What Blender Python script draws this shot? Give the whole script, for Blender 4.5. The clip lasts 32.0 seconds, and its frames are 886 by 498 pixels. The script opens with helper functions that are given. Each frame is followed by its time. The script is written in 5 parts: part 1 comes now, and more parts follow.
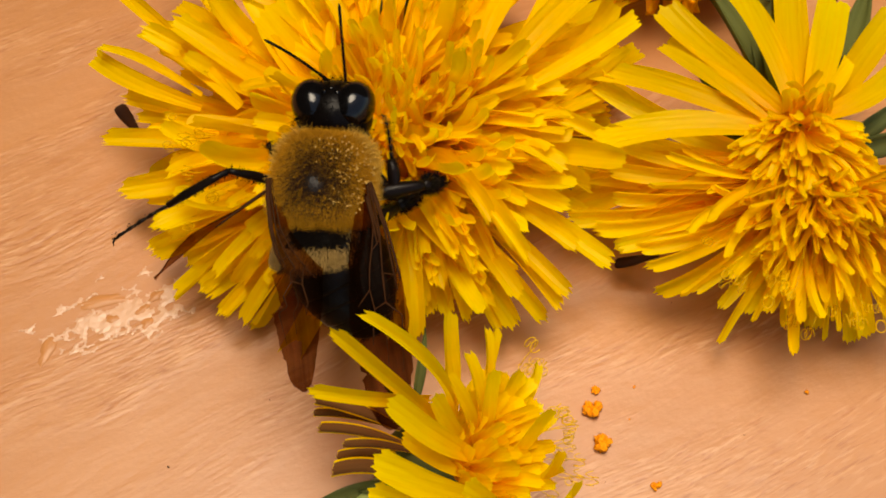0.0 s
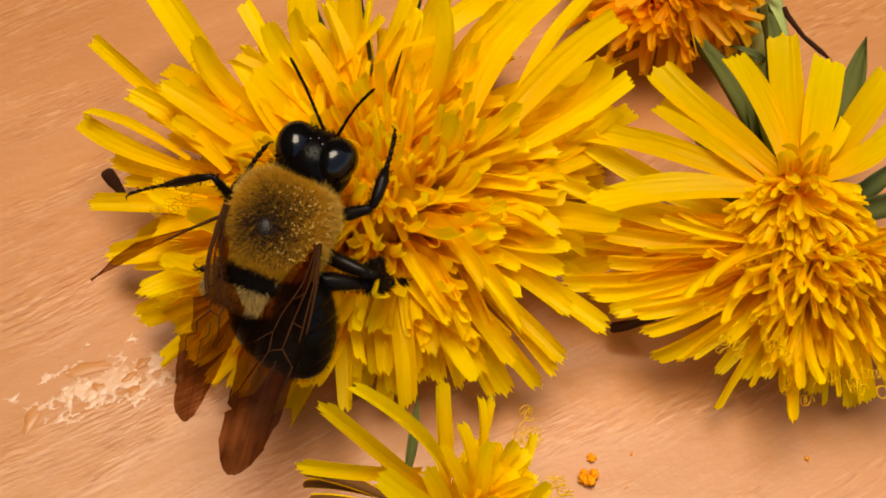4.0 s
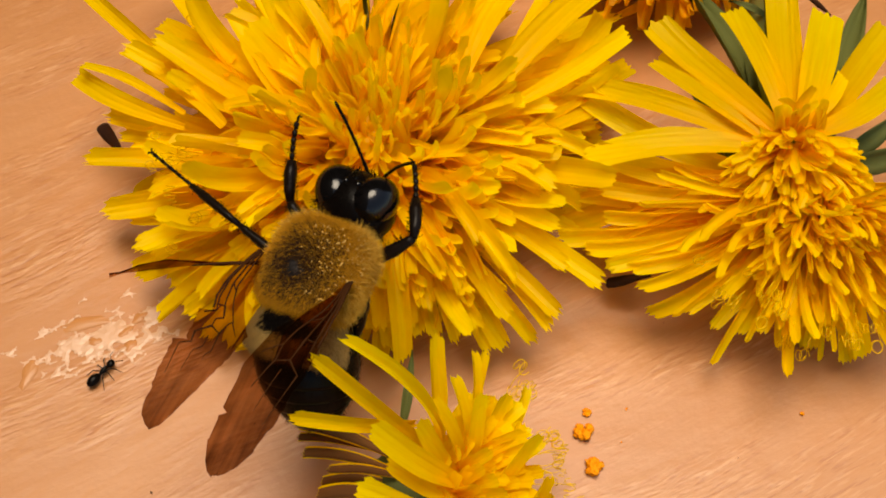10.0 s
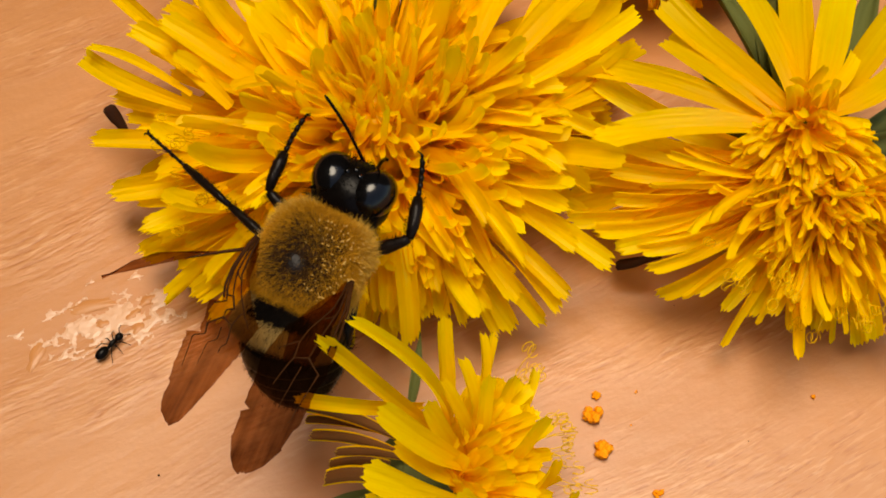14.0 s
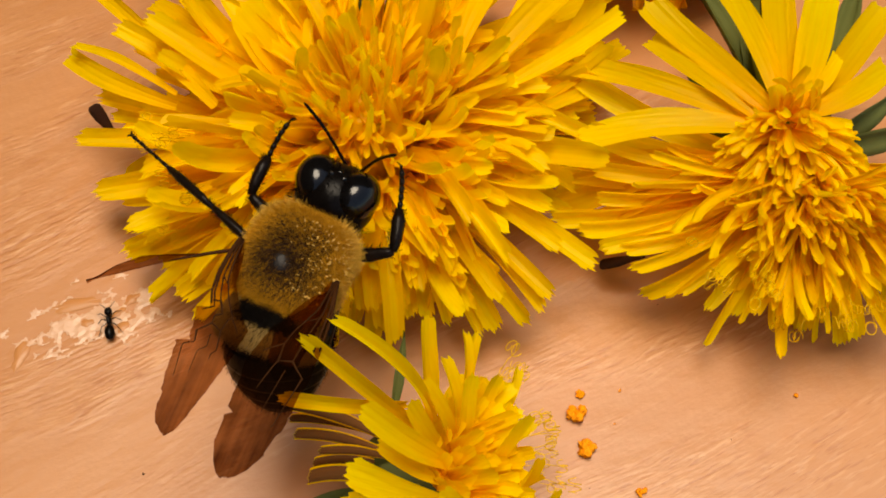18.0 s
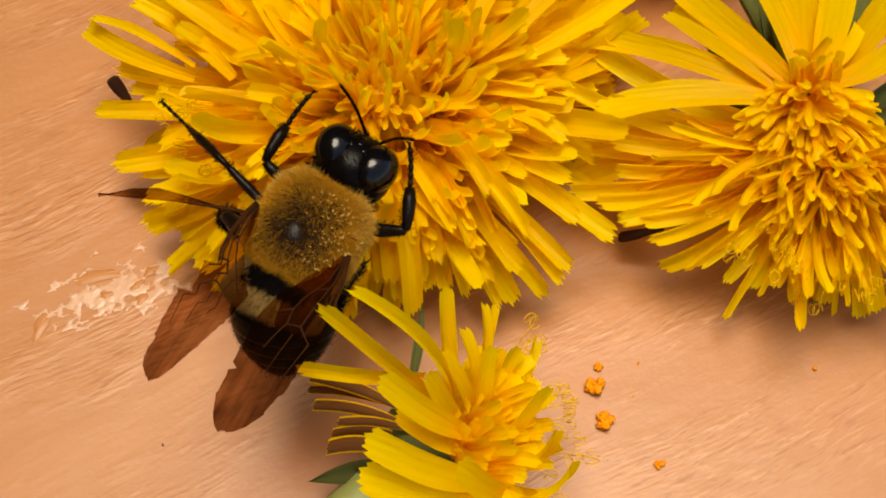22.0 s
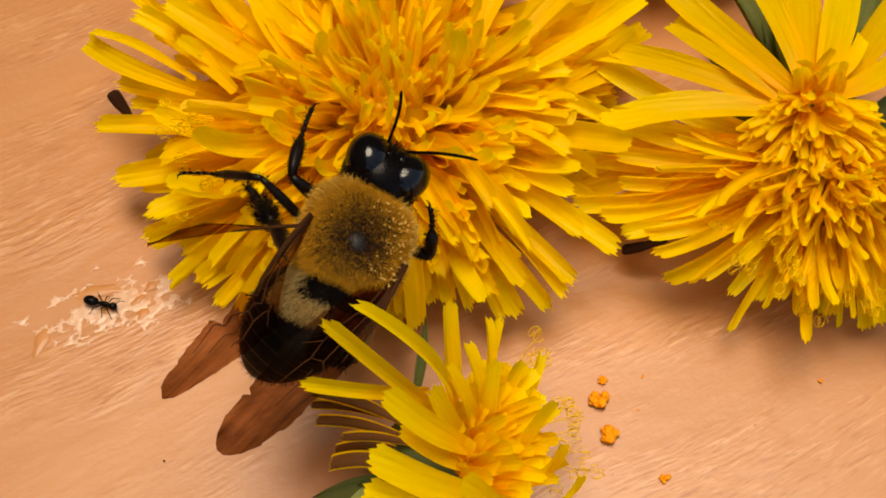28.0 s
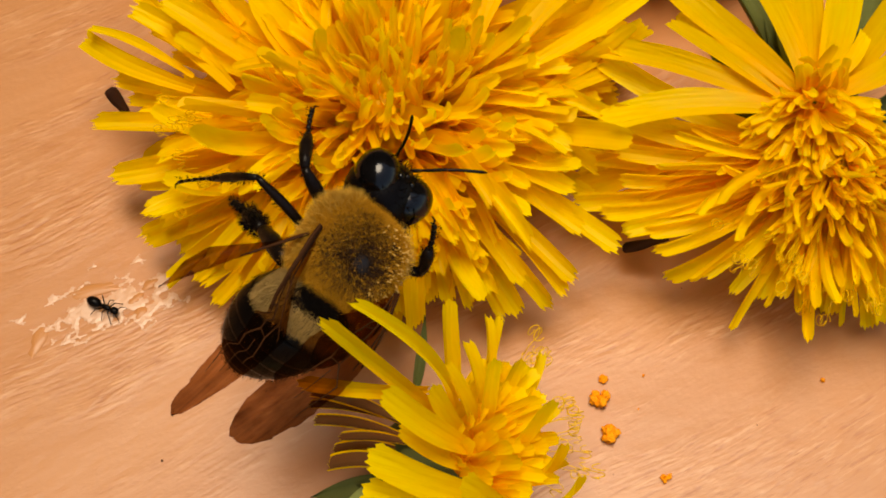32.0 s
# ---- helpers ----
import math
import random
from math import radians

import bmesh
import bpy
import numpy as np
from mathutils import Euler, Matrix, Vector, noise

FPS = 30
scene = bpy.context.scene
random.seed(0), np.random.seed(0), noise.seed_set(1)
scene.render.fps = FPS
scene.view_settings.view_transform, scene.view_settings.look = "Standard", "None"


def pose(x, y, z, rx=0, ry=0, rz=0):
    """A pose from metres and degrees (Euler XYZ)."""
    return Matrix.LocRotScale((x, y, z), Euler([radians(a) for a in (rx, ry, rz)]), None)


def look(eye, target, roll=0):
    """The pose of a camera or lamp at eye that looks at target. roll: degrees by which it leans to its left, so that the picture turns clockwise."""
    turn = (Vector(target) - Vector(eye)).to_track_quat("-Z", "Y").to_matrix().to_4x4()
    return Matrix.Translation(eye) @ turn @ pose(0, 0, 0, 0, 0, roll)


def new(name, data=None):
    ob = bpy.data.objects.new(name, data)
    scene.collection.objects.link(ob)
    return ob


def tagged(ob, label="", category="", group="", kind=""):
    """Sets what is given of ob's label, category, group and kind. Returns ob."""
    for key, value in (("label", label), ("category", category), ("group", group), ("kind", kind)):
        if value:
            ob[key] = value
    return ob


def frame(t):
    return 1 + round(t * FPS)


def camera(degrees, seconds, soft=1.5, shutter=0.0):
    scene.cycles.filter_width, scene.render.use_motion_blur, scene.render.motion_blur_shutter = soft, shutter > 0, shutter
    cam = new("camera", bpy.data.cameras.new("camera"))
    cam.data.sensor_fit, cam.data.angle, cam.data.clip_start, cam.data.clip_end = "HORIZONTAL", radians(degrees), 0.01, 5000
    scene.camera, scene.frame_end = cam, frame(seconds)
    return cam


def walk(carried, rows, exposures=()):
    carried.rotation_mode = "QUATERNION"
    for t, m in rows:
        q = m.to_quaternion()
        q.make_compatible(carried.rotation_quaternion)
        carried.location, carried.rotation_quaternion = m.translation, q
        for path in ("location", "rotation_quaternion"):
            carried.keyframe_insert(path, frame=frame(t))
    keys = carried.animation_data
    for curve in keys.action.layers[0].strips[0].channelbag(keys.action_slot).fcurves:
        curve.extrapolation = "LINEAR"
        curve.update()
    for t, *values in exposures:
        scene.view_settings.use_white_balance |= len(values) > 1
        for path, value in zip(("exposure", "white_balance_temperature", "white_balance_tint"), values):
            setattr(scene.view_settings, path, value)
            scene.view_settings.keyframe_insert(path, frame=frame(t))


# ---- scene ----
MM = 0.001
cam = camera(36.0, 32.0, soft=1.8, shutter=0.5)
PATH = [
    (0, -0.971, -52.23, 101.688, 26.94, -0.599, -0.192), (0.5, -1.039, -52.093, 101.928, 26.669, -0.499, -0.085), (1, -1.381, -52.192, 101.973, 26.848, -0.596, -0.218),
    (1.5, -0.795, -51.383, 102.346, 26.706, -0.374, -0.223), (2, -0.853, -51.014, 102.445, 27.678, -0.543, -0.279), (2.5, -0.987, -50.96, 102.151, 28.371, -0.616, -0.392),
    (3, -0.48, -50.088, 100.808, 28.301, -0.332, -0.324), (3.5, -0.683, -50.147, 100.688, 28.897, -0.666, -0.528), (5.5, -0.664, -50.534, 100.753, 29.043, -0.475, -0.439),
    (6, -0.967, -50.508, 101.075, 28.931, -0.439, -0.445), (6.5, -0.962, -50.802, 101.452, 29.357, -0.432, -0.381), (7, -1.383, -50.311, 101.373, 29.036, -0.676, -0.577),
    (7.5, -0.657, -50.695, 101.244, 29.199, -0.454, -0.284), (8, -0.478, -50.69, 100.952, 28.936, -0.551, -0.384), (8.5, -0.57, -50.262, 100.84, 28.485, -0.563, -0.445),
    (9, -0.086, -50.597, 100.567, 28.48, -0.406, -0.219), (9.5, -0.323, -50.597, 100.794, 28.002, -0.411, -0.346), (10, 0.197, -50.821, 100.332, 27.444, -0.405, -0.336),
    (10.5, 0.524, -50.668, 100.044, 27.306, -0.27, -0.263), (11, 0.043, -51.095, 100.113, 27.381, -0.184, -0.214), (11.5, 0.301, -50.82, 100.145, 27.308, -0.081, -0.169),
    (12, -0.341, -50.886, 100.099, 27.333, -0.322, -0.207), (12.5, -0.309, -50.778, 100.093, 26.997, -0.196, -0.094), (13, -0.093, -50.841, 99.807, 26.994, -0.037, -0.029),
    (13.5, -0.488, -51.33, 99.684, 27.131, -0.217, -0.206), (14, 0.51, -50.746, 99.599, 26.829, 0.068, -0.121), (14.5, 0.018, -51.71, 99.302, 27.35, -0.333, -0.253),
    (16.5, 0.428, -51.112, 99.647, 26.849, -0.205, -0.276), (17, 0.815, -50.892, 99.744, 26.663, -0.104, -0.309), (17.5, 0.842, -50.794, 99.843, 26.78, -0.242, -0.337),
    (18, 0.98, -50.901, 99.863, 26.807, -0.307, -0.263), (18.5, 1.133, -50.65, 99.997, 26.772, -0.156, -0.095), (19, 0.956, -50.739, 99.871, 26.763, -0.193, -0.233),
    (19.5, 1.111, -50.778, 99.764, 26.555, -0.232, -0.142), (20, 1.049, -50.767, 99.751, 26.334, -0.157, -0.093), (20.5, 0.968, -51.43, 99.329, 26.343, 0.09, 0.051),
    (21, 1.023, -51.145, 99.815, 26.196, 0.107, 0.052), (21.5, 0.772, -50.687, 99.924, 25.615, 0.308, -0.019), (22, 0.945, -51.216, 99.604, 25.861, 0.337, 0.126),
    (22.5, 0.76, -50.914, 99.944, 26.083, 0.209, -0.061), (23, 0.549, -50.513, 100.204, 25.859, 0.237, -0.2), (23.5, 0.928, -50.676, 99.764, 26.225, 0.276, 0.011),
    (24, 0.972, -50.611, 99.871, 25.866, 0.377, -0.027), (24.5, 1.026, -50.567, 99.874, 25.991, 0.43, -0.082), (25, 0.713, -50.138, 99.2, 26.24, 0.599, -0.026),
    (25.5, 0.812, -49.77, 98.859, 26.464, 0.553, -0.008), (27.5, 0.404, -50.428, 99.698, 26.262, 0.387, -0.17), (28, 0.537, -50.9, 99.103, 26.387, 0.355, -0.155),
    (28.5, 0.457, -50.548, 99.352, 26.122, 0.619, -0.077), (29, 0.493, -50.944, 98.988, 26.368, 0.553, -0.011), (29.5, 0.347, -50.386, 98.972, 26.214, 0.598, -0.1),
    (30, 0.46, -50.539, 98.993, 26.197, 0.543, -0.123), (30.5, 0.877, -50.476, 98.916, 26.331, 0.482, -0.2), (31, 0.59, -50.338, 99.035, 26.216, 0.271, -0.36),
    (31.5, 0.814, -50.319, 98.735, 26.274, 0.371, -0.2), (32, 0.672, -50.583, 98.484, 26.303, 0.41, -0.132),
]
walk(cam, [(t, pose(x * MM, y * MM, z * MM, a, b, c)) for t, x, y, z, a, b, c in PATH],
     exposures=[(0, 0.94, 8000, 10), (32, 0.94, 8000, 10)])

# ---- daylight ----
world = bpy.data.worlds.new("sky")
scene.world = world
world.use_nodes = True
sky = world.node_tree.nodes.new("ShaderNodeTexSky")
sky.sky_type, sky.sun_disc = "NISHITA", False
sky.sun_elevation, sky.sun_rotation = radians(82), radians(-9)
world.node_tree.links.new(sky.outputs[0], world.node_tree.nodes["Background"].inputs[0])
world.node_tree.nodes["Background"].inputs[1].default_value = 0.125
sun = new("sun", bpy.data.lights.new("sun", "SUN"))
sun.data.energy, sun.data.angle, sun.data.color = 2.45, radians(34), (1.0, 0.93, 0.82)
sun.matrix_world = look((-0.02, 0.13, 1.0), (0, 0, 0))

# ---- materials ----
class Nodes:
    """A short way to write node materials."""

    def __init__(self, name, rough=0.5, metal=0.0):
        self.mat = bpy.data.materials.new(name)
        self.mat.use_nodes = True
        self.tree = self.mat.node_tree
        self.bsdf = self.tree.nodes["Principled BSDF"]
        self.out = self.tree.nodes["Material Output"]
        self.bsdf.inputs["Roughness"].default_value = rough
        self.bsdf.inputs["Metallic"].default_value = metal

    def node(self, kind, **values):
        n = self.tree.nodes.new("ShaderNode" + kind)
        for key, v in values.items():
            if key == "blend":
                n.data_type, n.blend_type = "RGBA", v
            elif key == "op":
                n.operation = v
            else:
                n.inputs[key.replace("_", " ")].default_value = v
        return n

    def link(self, a, b):
        self.tree.links.new(a, b)

    def coords(self, kind="Object", scale=(1, 1, 1), turn=0.0):
        c = self.node("TexCoord")
        at = c.outputs[kind]
        if turn:
            r = self.node("Mapping")
            r.inputs["Rotation"].default_value = (0, 0, radians(turn))
            self.link(at, r.inputs[0])
            at = r.outputs[0]
        m = self.node("Mapping")
        m.inputs["Scale"].default_value = scale
        self.link(at, m.inputs[0])
        return m.outputs[0]

    def noise(self, vec, scale, detail=3.0, rough=0.55):
        n = self.node("TexNoise", Scale=scale, Detail=detail, Roughness=rough)
        self.link(vec, n.inputs["Vector"])
        return n.outputs[0]

    def ramp(self, fac, stops):
        r = self.node("ValToRGB")
        while len(r.color_ramp.elements) < len(stops):
            r.color_ramp.elements.new(0.5)
        for e, (p, c) in zip(r.color_ramp.elements, stops):
            e.position, e.color = p, (*c, 1) if len(c) == 3 else c
        self.link(fac, r.inputs[0])
        return r.outputs[0]

    def mix(self, fac, a, b, blend="MIX"):
        n = self.node("Mix", blend=blend)
        for sock, v in ((n.inputs[0], fac), (n.inputs[6], a), (n.inputs[7], b)):
            if isinstance(v, (int, float)):
                sock.default_value = v
            elif isinstance(v, tuple):
                sock.default_value = (*v, 1)
            else:
                self.link(v, sock)
        return n.outputs[2]

    def math(self, op, a, b=0.0):
        n = self.node("Math", op=op)
        for sock, v in zip(n.inputs, (a, b)):
            if isinstance(v, (int, float)):
                sock.default_value = v
            else:
                self.link(v, sock)
        return n.outputs[0]

    def colour(self, c):
        self.link(c, self.bsdf.inputs["Base Color"])

    def bump(self, height, strength, distance):
        b = self.node("Bump", Strength=strength, Distance=distance)
        self.link(height, b.inputs["Height"])
        self.link(b.outputs[0], self.bsdf.inputs["Normal"])

    def random(self):
        return self.node("ObjectInfo").outputs["Random"]


def plain(name, colour, rough=0.5, other=None, scale=900.0, bump=0.0, metal=0.0, spec=0.5):
    m = Nodes(name, rough, metal)
    n = m.noise(m.coords(), scale, 4)
    m.colour(m.mix(n, colour, other or tuple(c * 0.6 for c in colour)))
    if bump:
        m.bump(n, bump, 0.0002)
    m.bsdf.inputs["Specular IOR Level"].default_value = spec
    return m.mat


def petal_material(name, base, tip, thin=0.62):
    """Yellow ray floret: warmer at the foot, fine lengthwise veins, light that comes through."""
    m = Nodes(name, 0.5)
    c = m.coords("Object")
    x = m.node("SeparateXYZ")
    m.link(c, x.inputs[0])
    along = m.ramp(x.outputs[0], [(0.0, base), (0.45, tuple((a + b) / 2 for a, b in zip(base, tip))), (0.95, tip)])
    veins = m.noise(m.coords("Object", (1.2, 75, 4)), 1.0, 2)
    blotch = m.noise(m.coords("Object", (3, 9, 3)), 1.3, 3)
    streak = m.mix(m.ramp(veins, [(0.38, (0.0,) * 3), (0.62, (1.0,) * 3)]), tuple(v * 0.9 for v in tip), (1.0, 1.0, 1.0))
    col = m.mix(0.3, along, streak, "MULTIPLY")
    col = m.mix(m.math("MULTIPLY", blotch, 0.35), col, base)
    hsv = m.node("HueSaturation")
    m.link(m.math("ADD", m.math("MULTIPLY", m.random(), 0.014), 0.487), hsv.inputs["Hue"])
    m.link(m.math("ADD", m.math("MULTIPLY", m.random(), 0.16), 0.92), hsv.inputs["Value"])
    m.link(col, hsv.inputs["Color"])
    col = hsv.outputs[0]
    m.colour(col)
    m.bump(veins, 0.16, 0.02)
    m.bsdf.inputs["Specular IOR Level"].default_value = 0.3
    t = m.node("BsdfTranslucent")
    m.link(col, t.inputs[0])
    s = m.node("MixShader")
    s.inputs[0].default_value = thin
    m.link(m.bsdf.outputs[0], s.inputs[1])
    m.link(t.outputs[0], s.inputs[2])
    m.link(s.outputs[0], m.out.inputs[0])
    return m.mat


YELLOW = petal_material("petal_yellow", (0.97, 0.58, 0.0), (0.97, 0.815, 0.003))
LEMON = petal_material("petal_lemon", (0.97, 0.63, 0.001), (0.97, 0.84, 0.004))
ORANGE = petal_material("petal_orange", (0.97, 0.59, 0.0), (0.97, 0.79, 0.002))
WILTED = petal_material("petal_wilted", (0.90, 0.45, 0.010), (0.95, 0.60, 0.02))
PURPLE = plain("petal_underside", (0.085, 0.028, 0.012), 0.7, (0.17, 0.075, 0.016), 900, spec=0.1)
STYLE = plain("style", (0.56, 0.30, 0.008), 0.8, (0.70, 0.42, 0.012), spec=0.1)
LEAF = plain("bract_green", (0.10, 0.108, 0.028), 0.7, (0.045, 0.055, 0.012), 380, 0.3, spec=0.15)
PALE_STEM = plain("stem_green", (0.30, 0.36, 0.12), 0.5, (0.22, 0.26, 0.07), 400, 0.2)
DRY = plain("dry_tip", (0.014, 0.005, 0.003), 0.8, (0.045, 0.016, 0.007), 1500, 0.5, spec=0.06)
POLLEN = plain("pollen", (0.66, 0.20, 0.008), 0.95, (0.82, 0.29, 0.014), 2500, 0.6, spec=0.1)
GRAIN = plain("pollen_grain", (0.46, 0.26, 0.05), 0.9, (0.60, 0.38, 0.10), spec=0.1)
BLACK = plain("black_cuticle", (0.0016, 0.0011, 0.001), 0.3, (0.003, 0.002, 0.0015), 1200, 0.25, spec=0.07)
EYE = plain("eye_black", (0.001, 0.001, 0.001), 0.13, (0.002, 0.0015, 0.0015), 6000, 0.05, spec=0.3)
LEG = plain("leg_black", (0.003, 0.002, 0.0015), 0.32, (0.008, 0.004, 0.0025), 1500, 0.3, spec=0.09)
HAIR_TAN = plain("hair_tan", (0.30, 0.125, 0.006), 0.85, (0.55, 0.265, 0.022), 450, spec=0.06)
HAIR_GOLD = plain("hair_gold", (0.42, 0.215, 0.022), 0.9, (0.56, 0.33, 0.06), 450, spec=0.06)
HAIR_BROWN = plain("hair_brown", (0.014, 0.006, 0.002), 0.8, (0.06, 0.025, 0.006), 700, spec=0.2)
SPOT = plain("bald_cuticle", (0.006, 0.005, 0.005), 0.42, (0.012, 0.009, 0.008), 2500, 0.4, spec=0.17)
SMEAR = plain("tan_smear", (0.41, 0.175, 0.058), 0.38, (0.36, 0.145, 0.046), 800, 0.2, spec=0.3)
SKIN = plain("thorax_skin", (0.10, 0.05, 0.010), 0.8, (0.05, 0.024, 0.006), 600)
HAIR_PALE = plain("hair_pale", (0.35, 0.21, 0.055), 0.8, (0.16, 0.11, 0.045), 500, spec=0.15)
HAIR_DARK = plain("hair_dark", (0.0015, 0.001, 0.0008), 0.7, (0.005, 0.003, 0.0015), 700, spec=0.05)
VEIN = plain("wing_vein", (0.024, 0.008, 0.002), 0.7, (0.045, 0.015, 0.004), spec=0.06)
SPECK = plain("dark_speck", (0.05, 0.018, 0.006), 0.9, spec=0.1)


def wing_material(name, reach):
    """Smoky membrane: clear and tan towards the root, brown over the outer half, with fine creases."""
    m = Nodes(name, 0.32)
    m.bsdf.inputs["Specular IOR Level"].default_value = 0.16
    n = m.noise(m.coords("Object", (300, 300, 300)), 1.0, 4)
    m.colour(m.mix(n, (0.03, 0.011, 0.003), (0.08, 0.03, 0.008)))
    folds = m.noise(m.coords("Object", (160, 1700, 160)), 1.0, 2)
    m.bump(m.math("ADD", n, m.math("MULTIPLY", folds, 0.8)), 0.4, 0.0004)
    t = m.node("BsdfTransparent")
    x = m.node("SeparateXYZ")
    m.link(m.coords("Object", (reach,) * 3), x.inputs[0])
    root = m.mix(n, (0.44, 0.24, 0.10), (0.78, 0.54, 0.30))
    far = m.mix(m.ramp(m.math("ADD", m.math("MULTIPLY", n, 0.5), m.math("MULTIPLY", folds, 0.5)), [(0.35, (0.0,) * 3), (0.65, (1.0,) * 3)]), (0.10, 0.041, 0.018), (0.47, 0.255, 0.135))
    m.link(m.mix(m.ramp(x.outputs[0], [(0.36, (0.0,) * 3), (0.56, (0.75,) * 3), (0.95, (1.0,) * 3)]), root, far), t.inputs[0])
    s = m.node("MixShader")
    s.inputs[0].default_value = 0.03
    m.link(t.outputs[0], s.inputs[1])
    m.link(m.bsdf.outputs[0], s.inputs[2])
    m.link(s.outputs[0], m.out.inputs[0])
    return m.mat


WING = wing_material("forewing_membrane", 70)
HIND = wing_material("hindwing_membrane", 210)


def wood_material():
    """Pale varnished softwood: broad bands, long grain, short dark dashes, raised fibres whose highlights are painted
    pale.
    """
    m = Nodes("varnished_wood", 0.36)
    m.bsdf.inputs["Specular IOR Level"].default_value = 0.36
    turn = -28
    warp = m.node("MixRGB")
    warp.inputs[0].default_value = 0.004
    m.link(m.coords("Object"), warp.inputs[1])
    wob = m.node("TexNoise", Scale=45.0, Detail=2.0)
    m.link(m.coords("Object"), wob.inputs["Vector"])
    m.link(wob.outputs["Color"], warp.inputs[2])

    def along(sx, sy, detail, rough=0.55):
        r = m.node("Mapping")
        r.inputs["Rotation"].default_value = (0, 0, radians(turn))
        s = m.node("Mapping")
        s.inputs["Scale"].default_value = (sx, sy, 1)
        m.link(warp.outputs[0], r.inputs[0])
        m.link(r.outputs[0], s.inputs[0])
        return m.noise(s.outputs[0], 1.0, detail, rough)
    band = along(10, 130, 4)
    fine = along(60, 1700, 3, 0.6)
    dash = along(420, 3100, 2)
    light = along(420, 2600, 2, 0.5)
    patch = along(45, 150, 2)
    cloud = m.noise(m.coords("Object", (30, 42, 1)), 1.0, 3)
    col = m.ramp(band, [(0.25, (0.345, 0.135, 0.040)), (0.5, (0.374, 0.154, 0.051)), (0.78, (0.419, 0.182, 0.065))])
    col = m.mix(m.ramp(fine, [(0.34, (0.08,) * 3), (0.56, (0.0,) * 3)]), col, (0.286, 0.099, 0.029))
    worn = m.ramp(patch, [(0.44, (0.04,) * 3), (0.62, (1.0,) * 3)])
    col = m.mix(m.math("MULTIPLY", worn, m.ramp(dash, [(0.35, (0.85,) * 3), (0.45, (0.0,) * 3)])), col, (0.266, 0.087, 0.022))
    # pale streaks: highlights along the raised fibres, put into the colour
    col = m.mix(m.math("MULTIPLY", worn, m.ramp(light, [(0.54, (0.0,) * 3), (0.65, (0.5,) * 3)])), col, (0.552, 0.301, 0.146))
    col = m.mix(m.ramp(cloud, [(0.35, (0.35,) * 3), (0.65, (0.0,) * 3)]), col, (0.324, 0.123, 0.039))
    m.colour(col)
    m.link(m.ramp(cloud, [(0.3, (0.30,) * 3), (0.7, (0.44,) * 3)]), m.bsdf.inputs["Roughness"])
    fibres = m.math("MULTIPLY", worn, m.math("ADD", dash, m.math("MULTIPLY", light, 0.9)))
    lumps = m.noise(m.coords("Object", (380, 720, 1), turn), 1.0, 4, 0.65)
    relief = m.math("ADD", m.math("ADD", m.math("MULTIPLY", fine, 0.15), m.math("MULTIPLY", lumps, 0.9)), m.math("ADD", band, fibres))
    m.bump(relief, 0.12, 0.0005)
    return m.mat


WOOD = wood_material()
FILM = plain("dried_film", (0.51, 0.31, 0.20), 0.36, (0.43, 0.235, 0.13), 700, 0.6, spec=0.4)
GROUND = plain("ground_stone", (0.22, 0.20, 0.18), 0.9, (0.15, 0.13, 0.12), 40, 0.3)
# brown of the added, unseen walls
WALL_BROWN = plain("wall_brown", (0.13, 0.085, 0.055), 0.7, (0.10, 0.065, 0.042), 60, 0.3)


# ---- building helpers ----
def mesh_of(name, verts, faces, mats, index=None, smooth=True):
    me = bpy.data.meshes.new(name)
    me.from_pydata([tuple(v) for v in verts], [], faces)
    for mt in mats if isinstance(mats, (list, tuple)) else [mats]:
        me.materials.append(mt)
    if index is not None:
        me.polygons.foreach_set("material_index", index)
    me.polygons.foreach_set("use_smooth", [smooth] * len(me.polygons))
    me.update()
    return me


def from_bm(name, bm, mat, smooth=True):
    me = bpy.data.meshes.new(name)
    bm.to_mesh(me)
    bm.free()
    me.materials.append(mat)
    me.polygons.foreach_set("use_smooth", [smooth] * len(me.polygons))
    return me


def part(name, data, parent, label="", m=None):
    """One mesh object under a thing or a part."""
    ob = new(name, data)
    ob.parent = parent
    if m is not None:
        ob.matrix_basis = m
    if label:
        ob["label"] = label
    return ob


def blob(bm, at, radii, turn=None, seg=20, rings=14, rough=0.0):
    """An ellipsoid added to bm, slightly uneven."""
    m = Matrix.Translation(at) @ (turn or Matrix.Identity(4)) @ Matrix.Diagonal((*radii, 1))
    got = bmesh.ops.create_uvsphere(bm, u_segments=seg, v_segments=rings, radius=1, matrix=Matrix.Identity(4))["verts"]
    for v in got:
        if rough:
            v.co *= 1 + rough * noise.noise(v.co * 2.3 + Vector(at) * 900)
        v.co = m @ v.co


def tube(points, radii, sides=8):
    """Verts and faces of a closed tube along points."""
    pts = [Vector(p) for p in points]
    verts, faces = [], []
    side = Vector((0.123, 0.31, 0.94))
    for i, p in enumerate(pts):
        d = (pts[min(i + 1, len(pts) - 1)] - pts[max(i - 1, 0)]).normalized()
        side = (side - d * side.dot(d)).normalized()
        up = d.cross(side)
        for k in range(sides):
            a = 2 * math.pi * k / sides
            verts.append(p + radii[i] * (math.cos(a) * side + math.sin(a) * up))
    for i in range(len(pts) - 1):
        for k in range(sides):
            a, b = i * sides + k, i * sides + (k + 1) % sides
            faces.append((a, b, b + sides, a + sides))
    faces += [tuple(range(sides))[::-1], tuple(range((len(pts) - 1) * sides, len(pts) * sides))]
    return verts, faces


def limb(points, radii, sides=10):
    return tube([Vector(p) * MM for p in points], [r * MM for r in radii], sides)


